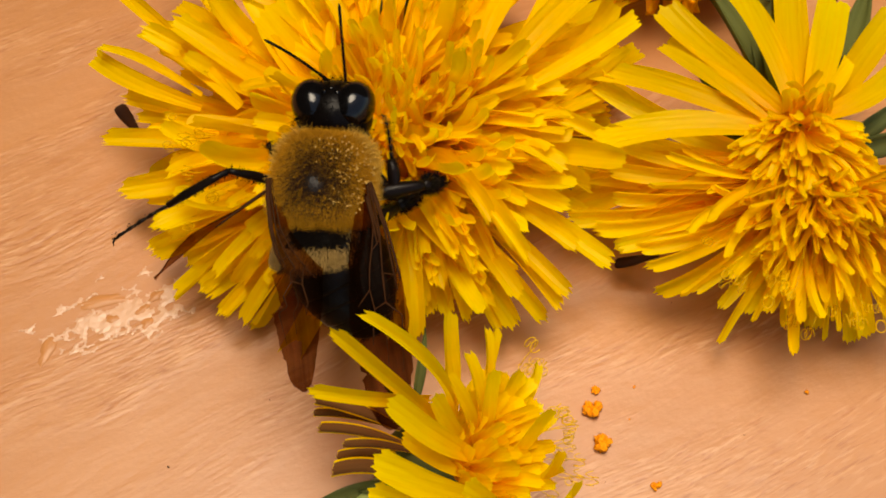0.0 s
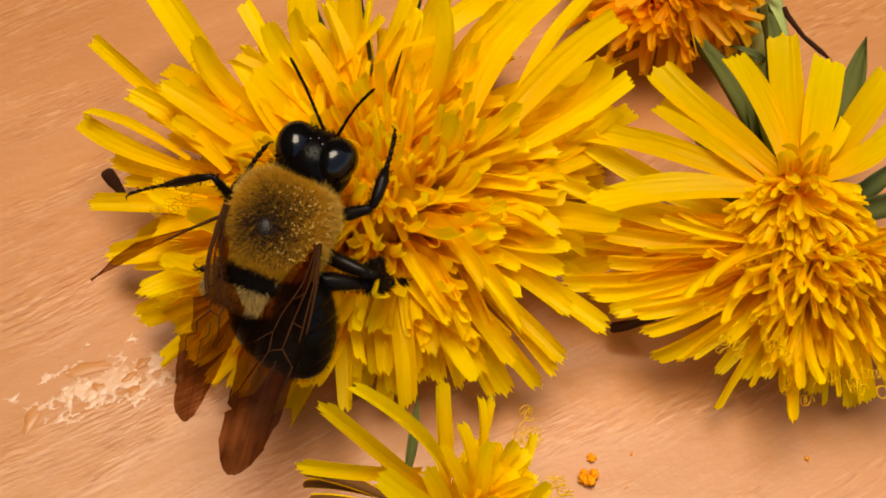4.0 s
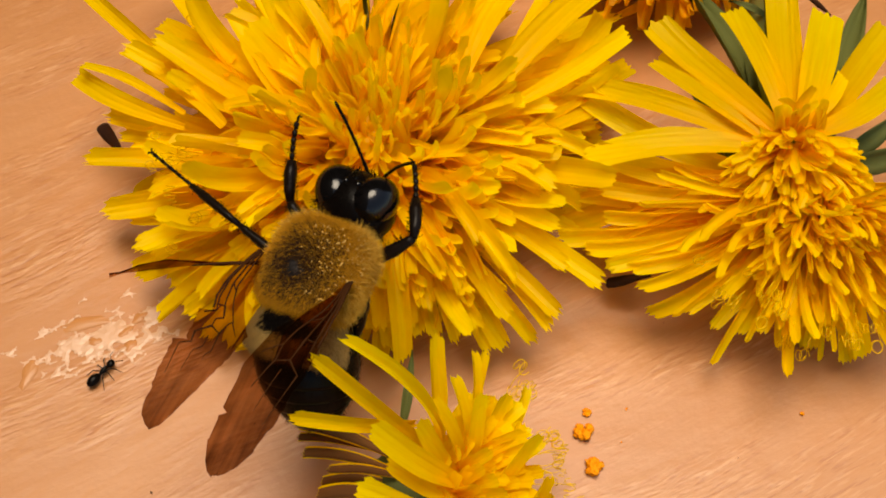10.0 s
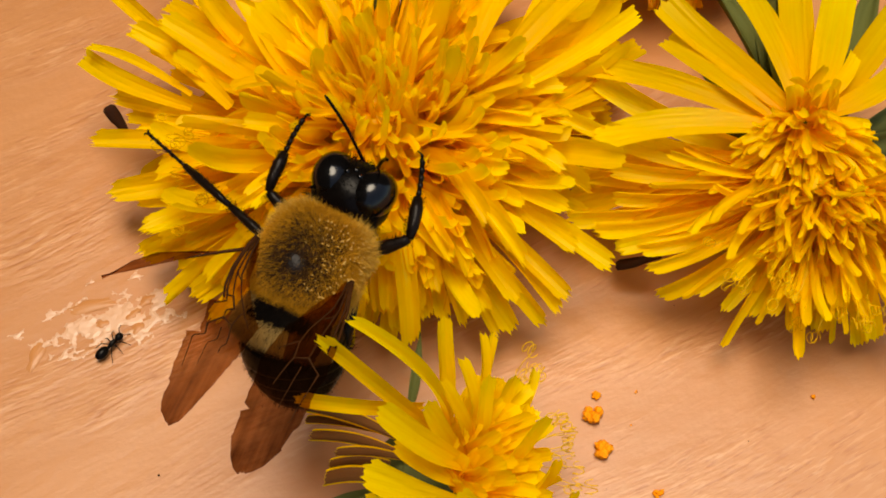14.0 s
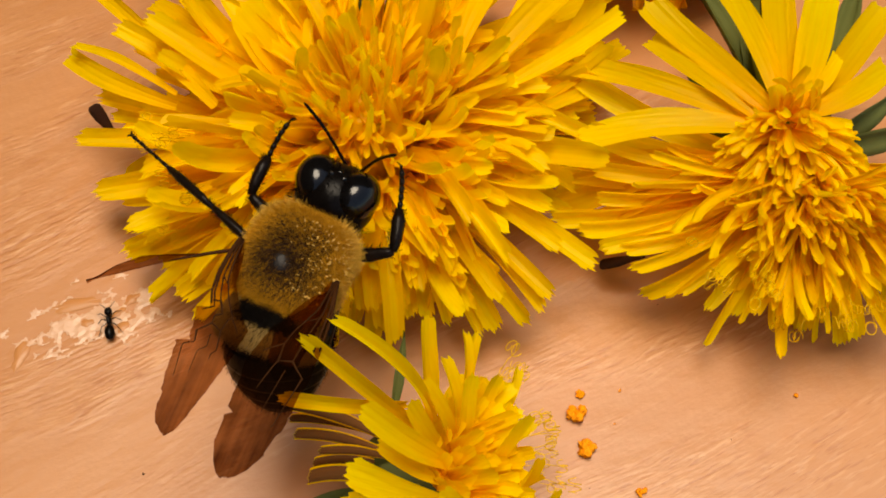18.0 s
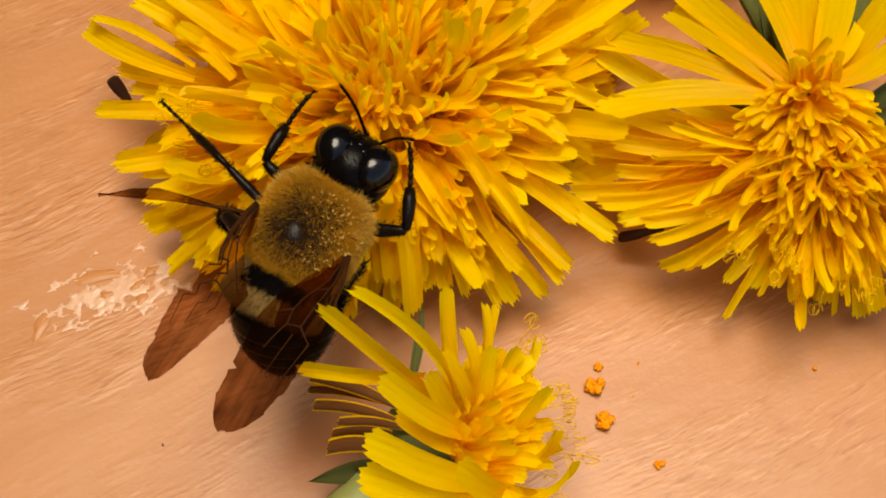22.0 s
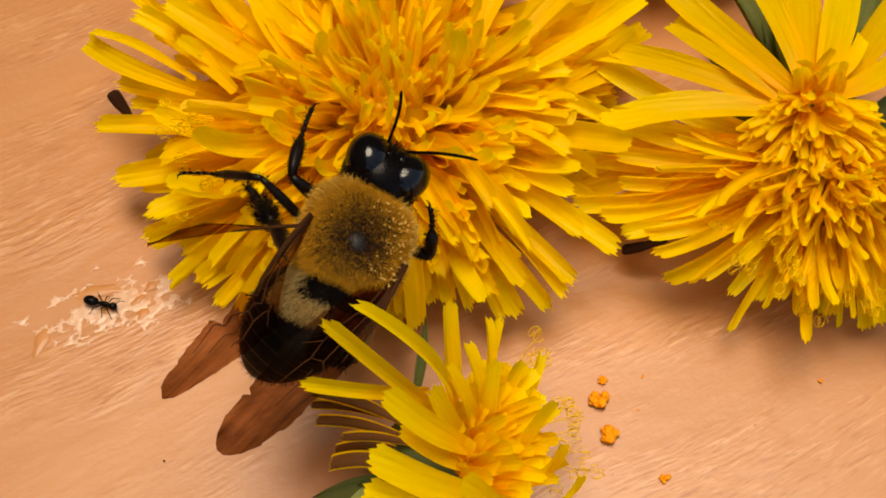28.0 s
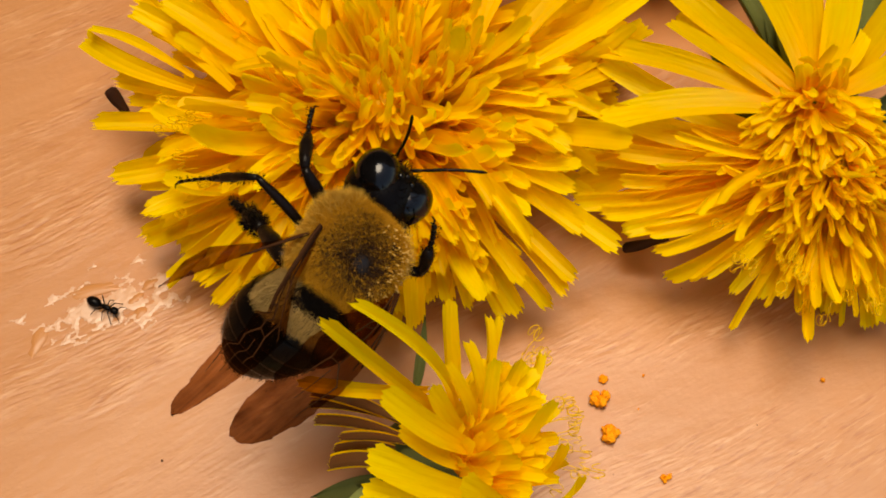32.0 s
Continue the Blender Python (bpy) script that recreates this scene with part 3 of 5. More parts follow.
MAIN_SKIRT = [
    (13.3, -5.3, 7, 1.4, 0), (9.9, -7.9, 7, 1.2, 0), (9.2, -8.7, 6, 1.1, 0),
    (8.3, -8.8, 4, 1.1, 0), (6, -9, 9, 1.2, 0), (4, -9.3, 8, 1.1, 0),
    (5.9, -9.3, 4, 1.2, 0), (4.7, -9.6, 4, 1.2, 0), (2.2, -9.3, 5, 0.9, 0),
    (10.4, -4.9, 9, 1.3, 0), (9.7, -2.5, 11, 1.3, 0), (8.5, 0.5, 12, 1.3, 0),
    (-2.1, -9.3, 3, 1.3, 0), (-1.2, -8.6, 6, 1.1, 0), (-3.7, -9.9, 3, 1.2, 0),
    (0.2, -8.3, 9, 1.1, 0), (-4, -8.7, 6, 1.3, 0), (-2.8, -9.3, 4, 1.3, 0),
    (-1.7, -8.8, 4, 1.2, 0),
]
MAIN_EDGE = [
    (-5.2, -8.4, 3, 1.2, 0), (-0.7, -8.7, 5, 1.2, 0), (-3.3, -9, 7, 1.2, 0),
    (0.7, -8.8, 5, 1.1, 0), (-5.8, -7.8, 4, 1.2, 0), (-23.9, 6, 7.5, 1.2, 0),
    (-22.1, 6.7, 9, 1.3, 0), (11.4, 8.5, 9, 1.4, 0), (12.2, 10.5, 10, 1.5, 0),
    (9.8, 7.6, 12, 1.3, 0), (11.1, 3.4, 8, 1.3, 0), (9.2, 4.6, 13, 1.1, 0),
    (11.9, 2.3, 6, 1.2, 0), (12.8, 7.5, 6, 1.3, 0), (-24.8, 7.9, 7, 1.3, 0),
    (-25.8, 9.2, 8, 1.1, 0), (-24, 6.3, 7, 1.2, 0), (13.2, 13.3, 9, 1.5, 0),
    (14.2, 12, 7, 1.4, 0),
]
MAIN_CURLS = [
    (13.8, 9.7, 6, 1.3, 0), (12.2, 7, 7, 1.3, 0), (13.5, 14.8, 9, 1.5, 0),
    (11.8, 5.5, 6, 1.3, 0), (10.8, 1.9, 7, 1.2, 0), (14.9, 14.4, 6, 1.5, 0),
    (11.1, 9.5, 10, 1.3, 0), (10.3, 6.4, 10, 1.3, 0), (6.4, -7.5, 12, 1, 3),
    (3.6, -5.2, 14, 1.2, 3), (2.6, -6.8, 12, 0.9, 3), (2.4, -7.7, 11, 1, 3),
    (3.1, -8.4, 10, 1.1, 3), (-0.6, -7.9, 9, 1.1, 3), (1.2, -7, 12, 1, 3),
    (4.9, -3, 14, 1.2, 3), (9.9, 3, 13, 1.4, 3), (6.8, 6.5, 15, 1, 3),
    (7.6, 3.7, 14, 1.3, 3),
]
MAIN_BACK = [
    (5.1, -1.4, 15, 1.2, 3), (4.2, 4.6, 15, 1.1, 3), (4.9, -0, 15, 1, 3),
    (-2.7, 4.2, 16, 1.1, 3), (-8.3, 8.9, 15, 1.3, 3), (-4.1, 11.4, 14, 1.3, 3),
    (-0.2, 12.5, 14, 1.5, 3), (2.4, 10.9, 14, 1.5, 3), (15.2, 13.7, 8, 1.5, 0),
    (14.5, 12.2, 7, 1.5, 0), (13.5, 8.8, 8, 1.4, 0), (12.8, 6.7, 7, 1.4, 0),
    (13.9, 12.7, 5, 1.7, 0), (15.6, 18, 6, 1.6, 0), (16.6, 22.5, 4, 1.8, 0),
    (16.5, 15, 4, 1.7, 0), (14.5, 9.9, 4, 1.6, 0),
]
MAIN_FAR = [
    ((14.5, 10.7, 8.0), (7.1, 4.7, 12.0), 1.7, 1), ((16.8, 14.8, 7.0), (9.0, 6.9, 11.0), 1.6, 1), ((12.5, 7.2, 8.0), (5.3, 3.7, 12.0), 1.2, 0),
    ((16.1, 14.4, 5.0), (8.3, 7.1, 9.0), 1.8, 1), ((13.3, 10.1, 6.0), (6.7, 4.8, 11.0), 1.5, 0),
]
SIDE_DROOP = [
    ((10.4, 0.5, 5.0), (20.3, 1.8, 10.0), 1.6, 0), ((12.4, -0.4, 4.0), (19.9, 0.4, 9.0), 1.1, 0), ((11.4, 3.0, 7.0), (22.7, 1.8, 11.0), 1.2, 0),
    ((10.8, 2.6, 4.0), (20.7, 2.5, 8.0), 1.5, 0), ((14.1, -2.5, 4.0), (20.8, -0.6, 8.0), 1.1, 0),
]
SIDE_TOP = [
    ((18.0, 15.5, 12.0), (26.4, 3.2, 14.5), 2.0, 0), ((18.0, 12.5, 11.0), (25.9, 3.0, 14.0), 1.7, 0), ((11.7, 10.8, 10.0), (25.3, 3.0, 13.5), 1.5, 0),
    ((24.2, 16.0, 13.0), (26.8, 3.7, 14.5), 1.5, 0), ((28.4, 18.1, 13.0), (27.0, 3.9, 14.5), 2.0, 0), ((31.8, 15.6, 13.0), (28.0, 3.9, 14.5), 2.2, 0),
    ((31.5, 8.2, 15.0), (27.8, 3.7, 15.0), 0.9, 0), ((37.0, 14.9, 12.0), (28.8, 3.7, 14.5), 1.9, 0), ((11.9, 3.2, 11.0), (24.9, 2.8, 13.5), 1.9, 1),
    ((35.8, 8.5, 13.0), (28.6, 3.4, 14.5), 1.5, 0),
]
SIDE_LOW = [
    (12, 3.7, 8, 1.3, 0), (10.7, 0, 5, 1.5, 0), (12.4, -0.8, 4, 1.2, 0),
    (15.1, -4.5, 8, 1.2, 0), (15.8, -6.2, 8, 1.1, 0), (17.1, -6.5, 4, 1.2, 0),
    (19.6, -7.2, 6, 1.2, 0), (21.8, -8.2, 5, 1.3, 0), (23.9, -8.2, 4, 1.4, 0),
    (25.1, -9, 6, 1.1, 0), (29.6, -9.1, 3, 1.3, 0), (32.8, -9.8, 2, 1.5, 0),
    (33.7, -9.8, 3, 1.5, 0), (26.5, -8.8, 8, 1.2, 0), (30.2, -8.8, 7, 1.2, 0),
    (21.8, -7.4, 9, 1.2, 0), (12.2, 10, 10, 2, 1), (12.7, 4, 11, 2.2, 1),
    (10, 3, 7, 1.4, 0), (10.2, -0.8, 6, 1.5, 0), (12.1, -2.3, 7, 1.4, 0),
    (11.3, 1.7, 5, 1.4, 0), (13.6, -0, 8, 1.4, 0), (13.8, -4.4, 8, 1.3, 0),
    (13.3, 1.9, 9, 1.4, 0), (11.9, 4.9, 7, 1.4, 0),
]
# florets of the low head: tip, foot, width, millimetres, and kind (0 yellow, 1 lemon, 2 dark underside, 4 orange)
LOW_OUT = [
    ((-6.8, -19.5, 26.0), (0.7, -20.6, 12.0), 1.05, 1), ((-5.0, -18.1, 25.5), (0.9, -19.8, 12.0), 1.0, 1), ((-8.1, -22.5, 24.0), (-0.8, -19.1, 14.0), 0.95, 1),
    ((0.5, -13.2, 15.0), (0.9, -19.5, 7.0), 1.25, 0), ((3.1, -13.9, 14.0), (1.9, -19.5, 7.0), 0.85, 0), ((3.9, -13.5, 13.0), (2.3, -19.9, 7.0), 0.73, 0),
    ((-3.4, -22.0, 21.0), (2.5, -22.7, 12.0), 1.7, 0), ((-4.3, -25.7, 20.0), (4.0, -25.8, 12.0), 2.0, 0), ((-4.7, -27.3, 18.0), (4.7, -27.4, 11.0), 2.1, 0),
]
LOW_IN = [
    ((-1.8, -21.9, 17.0), (2.6, -22.4, 11.0), 1.5, 0), ((-2.6, -22.1, 15.0), (2.9, -23.6, 11.0), 1.6, 4), ((-0.6, -20.6, 18.0), (2.2, -22.0, 11.0), 1.3, 0),
    ((1.3, -27.4, 20.0), (5.0, -26.6, 12.0), 1.8, 0),
    ((5.2, -17.5, 15.0), (2.2, -21.4, 8.0), 1.3, 0), ((6.8, -15.7, 12.0), (2.7, -20.7, 7.0), 1.1, 0), ((7.0, -21.1, 17.0), (3.4, -23.0, 9.0), 1.6, 0),
    ((6.1, -19.1, 14.0), (3.0, -21.5, 8.0), 1.1, 4), ((7.6, -23.7, 16.0), (4.1, -23.8, 9.0), 1.4, 4), ((8.6, -25.9, 16.0), (4.5, -25.3, 9.0), 1.55, 0),
    ((8.0, -23.7, 13.0), (4.1, -23.9, 8.0), 1.3, 4), ((1.6, -17.1, 17.0), (2.2, -21.4, 9.0), 1.2, 4), ((3.4, -18.3, 17.0), (2.6, -21.8, 9.0), 1.25, 0),
    ((0.3, -18.7, 17.0), (2.2, -21.8, 9.0), 1.2, 4),
]
LOW_DARK = [
    ((-9.0, -17.6, 10.0), (-2.9, -19.2, 8.0), 1.0, 2), ((-8.8, -19.4, 9.0), (-2.5, -20.1, 7.0), 0.9, 2), ((-7.0, -20.6, 9.0), (-2.1, -20.5, 7.0), 0.8, 2),
    ((-7.8, -22.2, 8.0), (-2.5, -22.0, 6.0), 1.3, 2), ((-7.6, -20.9, 7.0), (-2.5, -20.8, 6.0), 0.85, 2), ((-9.3, -17.9, 8.0), (-3.7, -18.6, 7.0), 0.7, 2),
]
LOW_LEAVES = [
    ((-1.2, -11.2, 8.0), (-1.9, -16.6, 7.0), 0.9), ((-4.1, -16.0, 8.0), (-0.1, -20.7, 7.0), 1.5), ((-4.6, -14.3, 7.0), (-1.3, -18.6, 7.0), 1.1),
    ((-2.1, -22.8, 6.0), (2.7, -22.6, 5.0), 1.2), ((-9.5, -23.2, 3.0), (-3.8, -22.2, 4.0), 1.7), ((-6.2, -22.6, 4.0), (-1.3, -22.6, 5.0), 1.5),
]
# withered bracts: where they start and end, and their width
STUBS = [
    (-24.5, 6.3, 7, -25.9, 8.1, 8.5, 1.05), (17.6, -3.1, 4, 14.4, -2.9, 2, 0.9),
]
# bracts that stand out: tip and width
MAIN_LEAVES = [
    (-13.2, 19.6, 12.5, 1.2, 0), (-11, 28.8, 5, 1.5, 0), (-5.8, 23.4, 11.5, 1.5, 0),
    (-0.8, 27.6, 6, 1.9, 0),
]
SIDE_LEAVES = [
    ((22.0, 23.9, 6.0), (27.6, 10.5, 6.0), 2.4), ((28.9, 25.8, 7.0), (27.6, 9.5, 7.0), 2.8), ((26.2, 23.0, 5.0), (29.1, 21.4, 5.0), 0.8),
    ((37.6, 22.2, 7.0), (33.2, 10.0, 7.0), 2.4), ((31.1, 13.5, 9.0), (30.8, 7.0, 8.0), 1.2), ((26.7, 21.5, 5.0), (27.4, 9.5, 6.0), 2.2),
]
flower_main = dandelion((-4.4, 5.8, 5.5), (0.02, -0.10, 1), 0, FULL, "large full yellow dandelion head lying open on the wooden board", 11,
                        sets=("yellow", "yellow", "lemon"), disc=190, disc_len=9.8, disc_wide=0.6, inner_from=55, heroes=MAIN_LEFT + MAIN_SKIRT + MAIN_EDGE + MAIN_CURLS + MAIN_BACK, leaves=MAIN_LEAVES,
                        style_range=(130, 215), style_r=(13, 17), styles=14, skew=10, stub=STUBS[0], gap=lambda phi, alpha: alpha < 20 and 255 < phi < 345, core=(5.2, 8.0))
flower_side = dandelion((29.8, 2.4, 8.6), (0.0, -0.78, 0.62), 0, SIDE, "yellow dandelion head tipped on its side, beside the large one", 23,
                        sets=("yellow", "yellow", "lemon"), disc=170, disc_len=9.0, disc_wide=0.6, inner_from=22, heroes=SIDE_LOW, style_range=(190, 350), style_r=(5.0, 9.5), styles=40, hero_wide=(0.95, 1.15), stub=STUBS[1],
                        stem=((30.0, 9, 5), (30.6, 22, 2.6), (30, 60, 2.0)), size=0.86, gap=lambda phi, alpha: alpha < 20 or (alpha < 78 and 12 < phi < 168), core=(3.6, 4.6))
broad_rng = random.Random(9)
for flower, rows, up in ((flower_main, MAIN_TOP + MAIN_BEHIND + MAIN_FAR, (0.0, -0.25, 1.0)), (flower_side, SIDE_TOP + SIDE_DROOP, (0.0, -0.35, 1.0))):
    for tip, foot, wide, kind in rows:
        petal_between(flower, broad_rng.choice(BROAD[kind]), foot, tip, wide * (1.3 if flower is flower_side else 1.1), up, broad_rng.gauss(0, 14))
for tip, foot, wide in SIDE_LEAVES:
    petal_between(flower_side, BRACT, foot, tip, wide, (0.1, -0.2, 1), broad_rng.gauss(0, 12), "bract")
part("bract", mesh_of("bract", *tube([flower_side.matrix_basis.inverted() @ (Vector(q) * MM) for q in ((30.4, 24.6, 8.4), (30.7, 24.0, 8.0), (31.8, 21.7, 8.0), (33.0, 20.2, 8.0), (33.9, 19.3, 7.8))], [0.22 * MM, 0.26 * MM, 0.2 * MM, 0.24 * MM, 0.06 * MM], 7), DRY), flower_side, "thin withered dark bract")
# short curled florets over the main head's skirt
for k in range(110):
    phi, alpha = broad_rng.uniform(205, 385), broad_rng.uniform(16, 58)
    place_petal(flower_main, broad_rng.choice(PETALS["yellow"][5:] + PETALS["lemon"][7:] + INNER), "petal", phi, alpha, (14.5 - 0.075 * alpha + broad_rng.uniform(-2.2, 0.8)) * MM, 3.0 * MM, 2.0 * MM,
                broad_rng.uniform(0.6, 0.95), broad_rng.gauss(0, 35), broad_rng.gauss(0, 12))
# the side head's young florets fan down from its top
for k in range(150):
    a, r = radians(broad_rng.uniform(192, 350)), 6.6 * math.sqrt(broad_rng.uniform(0.05, 1.0))
    foot = Vector((27.3, 4.2, 14.5)) + Vector((0.9 * math.cos(a), 0.5 * math.sin(a) - 0.35 * r, -0.25 * r))
    tip = foot + Vector((math.cos(a) * (1.2 + 0.72 * r), math.sin(a) * (1.0 + 0.6 * r), 4.6 - 0.95 * r + broad_rng.gauss(0, 0.5)))
    petal_between(flower_side, broad_rng.choice(FLORETS[:1] + INNER + PETALS["yellow"][1:4]), foot, tip, broad_rng.uniform(0.5, 0.85), (0, 0.6, 0.8), broad_rng.gauss(0, 30), "floret")
for k in range(14):
    a = k * 2.4
    foot = Vector((27.3, 4.0, 13.0)) + Vector((math.cos(a), math.sin(a), 0)) * 0.12 * k
    petal_between(flower_side, INNER[k % 4], foot, foot + Vector((broad_rng.gauss(0, 0.9), broad_rng.gauss(0.2, 0.6), broad_rng.uniform(3.0, 4.6))), broad_rng.uniform(0.6, 0.95), (0, -1, 0.3), broad_rng.gauss(0, 40), "floret")
# a curled ribbon of a floret
curl = [Vector(q) for q in ((-1.6, 11.4, 14.0), (-1.9, 12.8, 14.6), (-0.8, 14.0, 15.2), (0.6, 15.0, 15.4), (1.4, 16.0, 15.2), (1.0, 16.5, 14.8), (-0.3, 16.4, 14.4), (-2.4, 16.1, 14.0))]
ribbon(flower_main, curl, 0.75)
flower_low = dandelion((-0.3, -20.8, 5.0), (0.50, 0.0, 0.86), 0, [], "small half-open yellow dandelion head with purple-brown undersides", 37, disc=0,
                       style_range=(-62, 62), style_r=(5.6, 8.6), style_lift=4.8, styles=30, stem=((-3, -22, 3), (-12, -30, 2.4), (-30, -52, 2.2)), bracts=0)
low_rng = random.Random(4)
for tip, foot, wide, kind in LOW_OUT + LOW_IN + LOW_DARK:
    data = low_rng.choice({0: PETALS["lemon"], 1: PETALS["lemon"], 2: PETALS["under"], 4: PETALS["orange"]}[kind][:3])
    petal_between(flower_low, data, foot, tip, wide, (0.6, -0.35, 0.8), 165 if kind == 2 else low_rng.gauss(0, 9))
# the tuft of younger florets in its middle
for k in range(64):
    a, r = k * 2.4, math.sqrt(k / 64)
    out = Vector((0.55 + 0.55 * r * math.cos(a), 0.05 + 0.75 * r * math.sin(a), 0.0))
    foot = Vector((1.9, -22.4, 9.0)) + Vector((1.0 * math.cos(a), 3.0 * math.sin(a), 0)) * r
    tip = foot + (out * 4.6 + Vector((0, 0, low_rng.uniform(4.5, 7.5) - 2.0 * r)))
    petal_between(flower_low, low_rng.choice(PETALS["yellow"][:3] + PETALS["lemon"][:3]), foot, tip, low_rng.uniform(0.9, 1.4), (-0.4, -0.5, 0.8), low_rng.gauss(0, 25))
for tip, foot, wide in LOW_LEAVES:
    petal_between(flower_low, BRACT, foot, tip, wide, (0.2, -0.3, 1), 0, "bract")
dandelion((21.0, 29.2, 5.5), (0.0, -0.25, 0.95), 0,
                        [(70, 14, 14, 8.4, 1.2, 2.5, 0.5, 1.6), (90, 30, 14, 8.4, 1.2, 2.2, 1.0, 1.5), (100, 48, 14, 8.2, 1.2, 1.8, 1.4, 1.4), (90, 66, 14, 8.0, 1.2, 1.2, 1.6, 1.3)],
                        "wilted orange-brown dandelion head behind the fresh ones", 51, sets=("wilted",), disc=0, styles=0, size=0.85, bracts=0)


# ---- bee ----
BEE = [
    (0, -8.19, -5.44, 19.5, -4.4, -5.3, 84.6), (0.5, -8.67, -5.45, 19.5, -3.9, -7.7, 94), (1, -8.68, -3.91, 19.5, -0.5, -6.8, 83),
    (1.5, -9.92, -2.82, 19.5, 2.6, -8.7, 77.8), (2, -10.69, -3.82, 19.5, 4.7, -5.9, 76.8), (2.5, -9.87, -3.87, 19.5, 7.7, -5.2, 68),
    (3, -10.44, -2.24, 19.5, 10.6, -7.2, 64.1), (3.5, -10.58, -3.63, 19.5, 7.6, -5.9, 66.2), (5.5, -10.73, -3.42, 19.5, -1.6, -10.2, 61),
    (6, -10.79, -5.25, 19.5, -4.4, -7.4, 61.8), (6.5, -12.07, -6.41, 19.5, -7, -3.7, 65), (7, -10.63, -5.82, 19.5, -9.4, -4.5, 64),
    (7.5, -9.29, -7.57, 19.5, -11.8, -5, 64.7), (8, -10.14, -8.38, 19.5, -14, -2.2, 64.8), (8.5, -10.41, -8.08, 19.5, -16.2, -3, 64.6),
    (9, -11.55, -9.38, 19.5, -23.7, 0.8, 62.9), (9.5, -8.18, -9.33, 19.5, -16, -2.8, 61.6), (10, -7.27, -10.59, 19.5, -12.8, -3.5, 64),
    (10.5, -7.41, -10.33, 19.5, -9.1, -3.4, 63.4), (11, -7.84, -11.25, 19.5, -5.5, -5.1, 62.2), (11.5, -8.75, -11.57, 19.5, -3.7, -4.3, 62.4),
    (12, -8.86, -11.54, 19.5, -2.2, -4.2, 62), (12.5, -8.66, -9.67, 19.5, 0.2, -6.8, 57.7), (13, -8.58, -10.64, 19.5, 1.6, -5, 58.2),
    (13.5, -8.28, -10.7, 19.5, 1.1, -6, 61.4), (14, -8.12, -11.22, 19.5, 1.1, -4.1, 62.8), (14.5, -8.09, -11.17, 19.5, 1.1, -4.7, 62.7),
    (16.5, -8.1, -11.52, 19.5, 0.9, -1, 65.8), (17, -8.07, -11.45, 19.5, 1.3, -1.3, 64.5), (17.5, -8.2, -11.61, 19.5, 1.5, -2.2, 64.7),
    (18, -8.08, -11.4, 19.5, 1.7, -1.6, 63.8), (18.5, -7.42, -10.22, 19.5, 1.7, -1.6, 64), (19, -7.31, -11.43, 19.5, 1.7, -2.4, 64.2),
    (19.5, -7.51, -12.41, 19.5, 1.9, -1, 63.6), (20, -7.63, -12.35, 19.5, 1.9, -1.8, 64.4), (20.5, -8.47, -12.42, 19.5, 2.9, -1.4, 64.3),
    (21, -7.7, -12.76, 19.5, 3.4, -2.2, 64.4), (21.5, -8.15, -12.56, 19.5, 4.5, 0.3, 62), (22, -8.47, -11.21, 19.5, 5.9, -2.8, 59.6),
    (22.5, -8.12, -11.33, 19.5, 6.4, -2.7, 60.3), (23, -8.47, -11.54, 19.5, 7, -1.1, 60.3), (23.5, -8.2, -11.86, 19.5, 7.9, -2.1, 59.9),
    (24, -8.07, -11.82, 19.5, 8.5, -1.1, 60.5), (24.5, -8.11, -11.33, 19.5, 9.3, -1.3, 60.1), (25, -7.27, -10.43, 19.5, 9.5, -2, 63),
    (25.5, -7.12, -10.89, 19.5, 11.4, -0.7, 61.9), (27.5, -6.52, -10.79, 19.5, 22.2, 3.9, 70.6), (28, -5.72, -10.92, 19.5, 21.7, 4.2, 70.9),
    (28.5, -5.77, -10.35, 19.5, 23.7, 3.1, 70), (29, -5.8, -11.36, 19.5, 25.7, 2.6, 68.4), (29.5, -5.66, -11.6, 19.5, 27.7, 5.1, 67.1),
    (30, -5.69, -11.96, 19.5, 29.7, 5.7, 66.7), (30.5, -5.85, -12.44, 19.5, 32.1, 6.3, 64.8), (31, -5.9, -12.28, 19.5, 34.1, 6.9, 65.3),
    (31.5, -5.7, -11.93, 19.5, 36.3, 6.9, 65.6), (32, -5.91, -12.14, 19.5, 38.4, 6.4, 65.5),
]
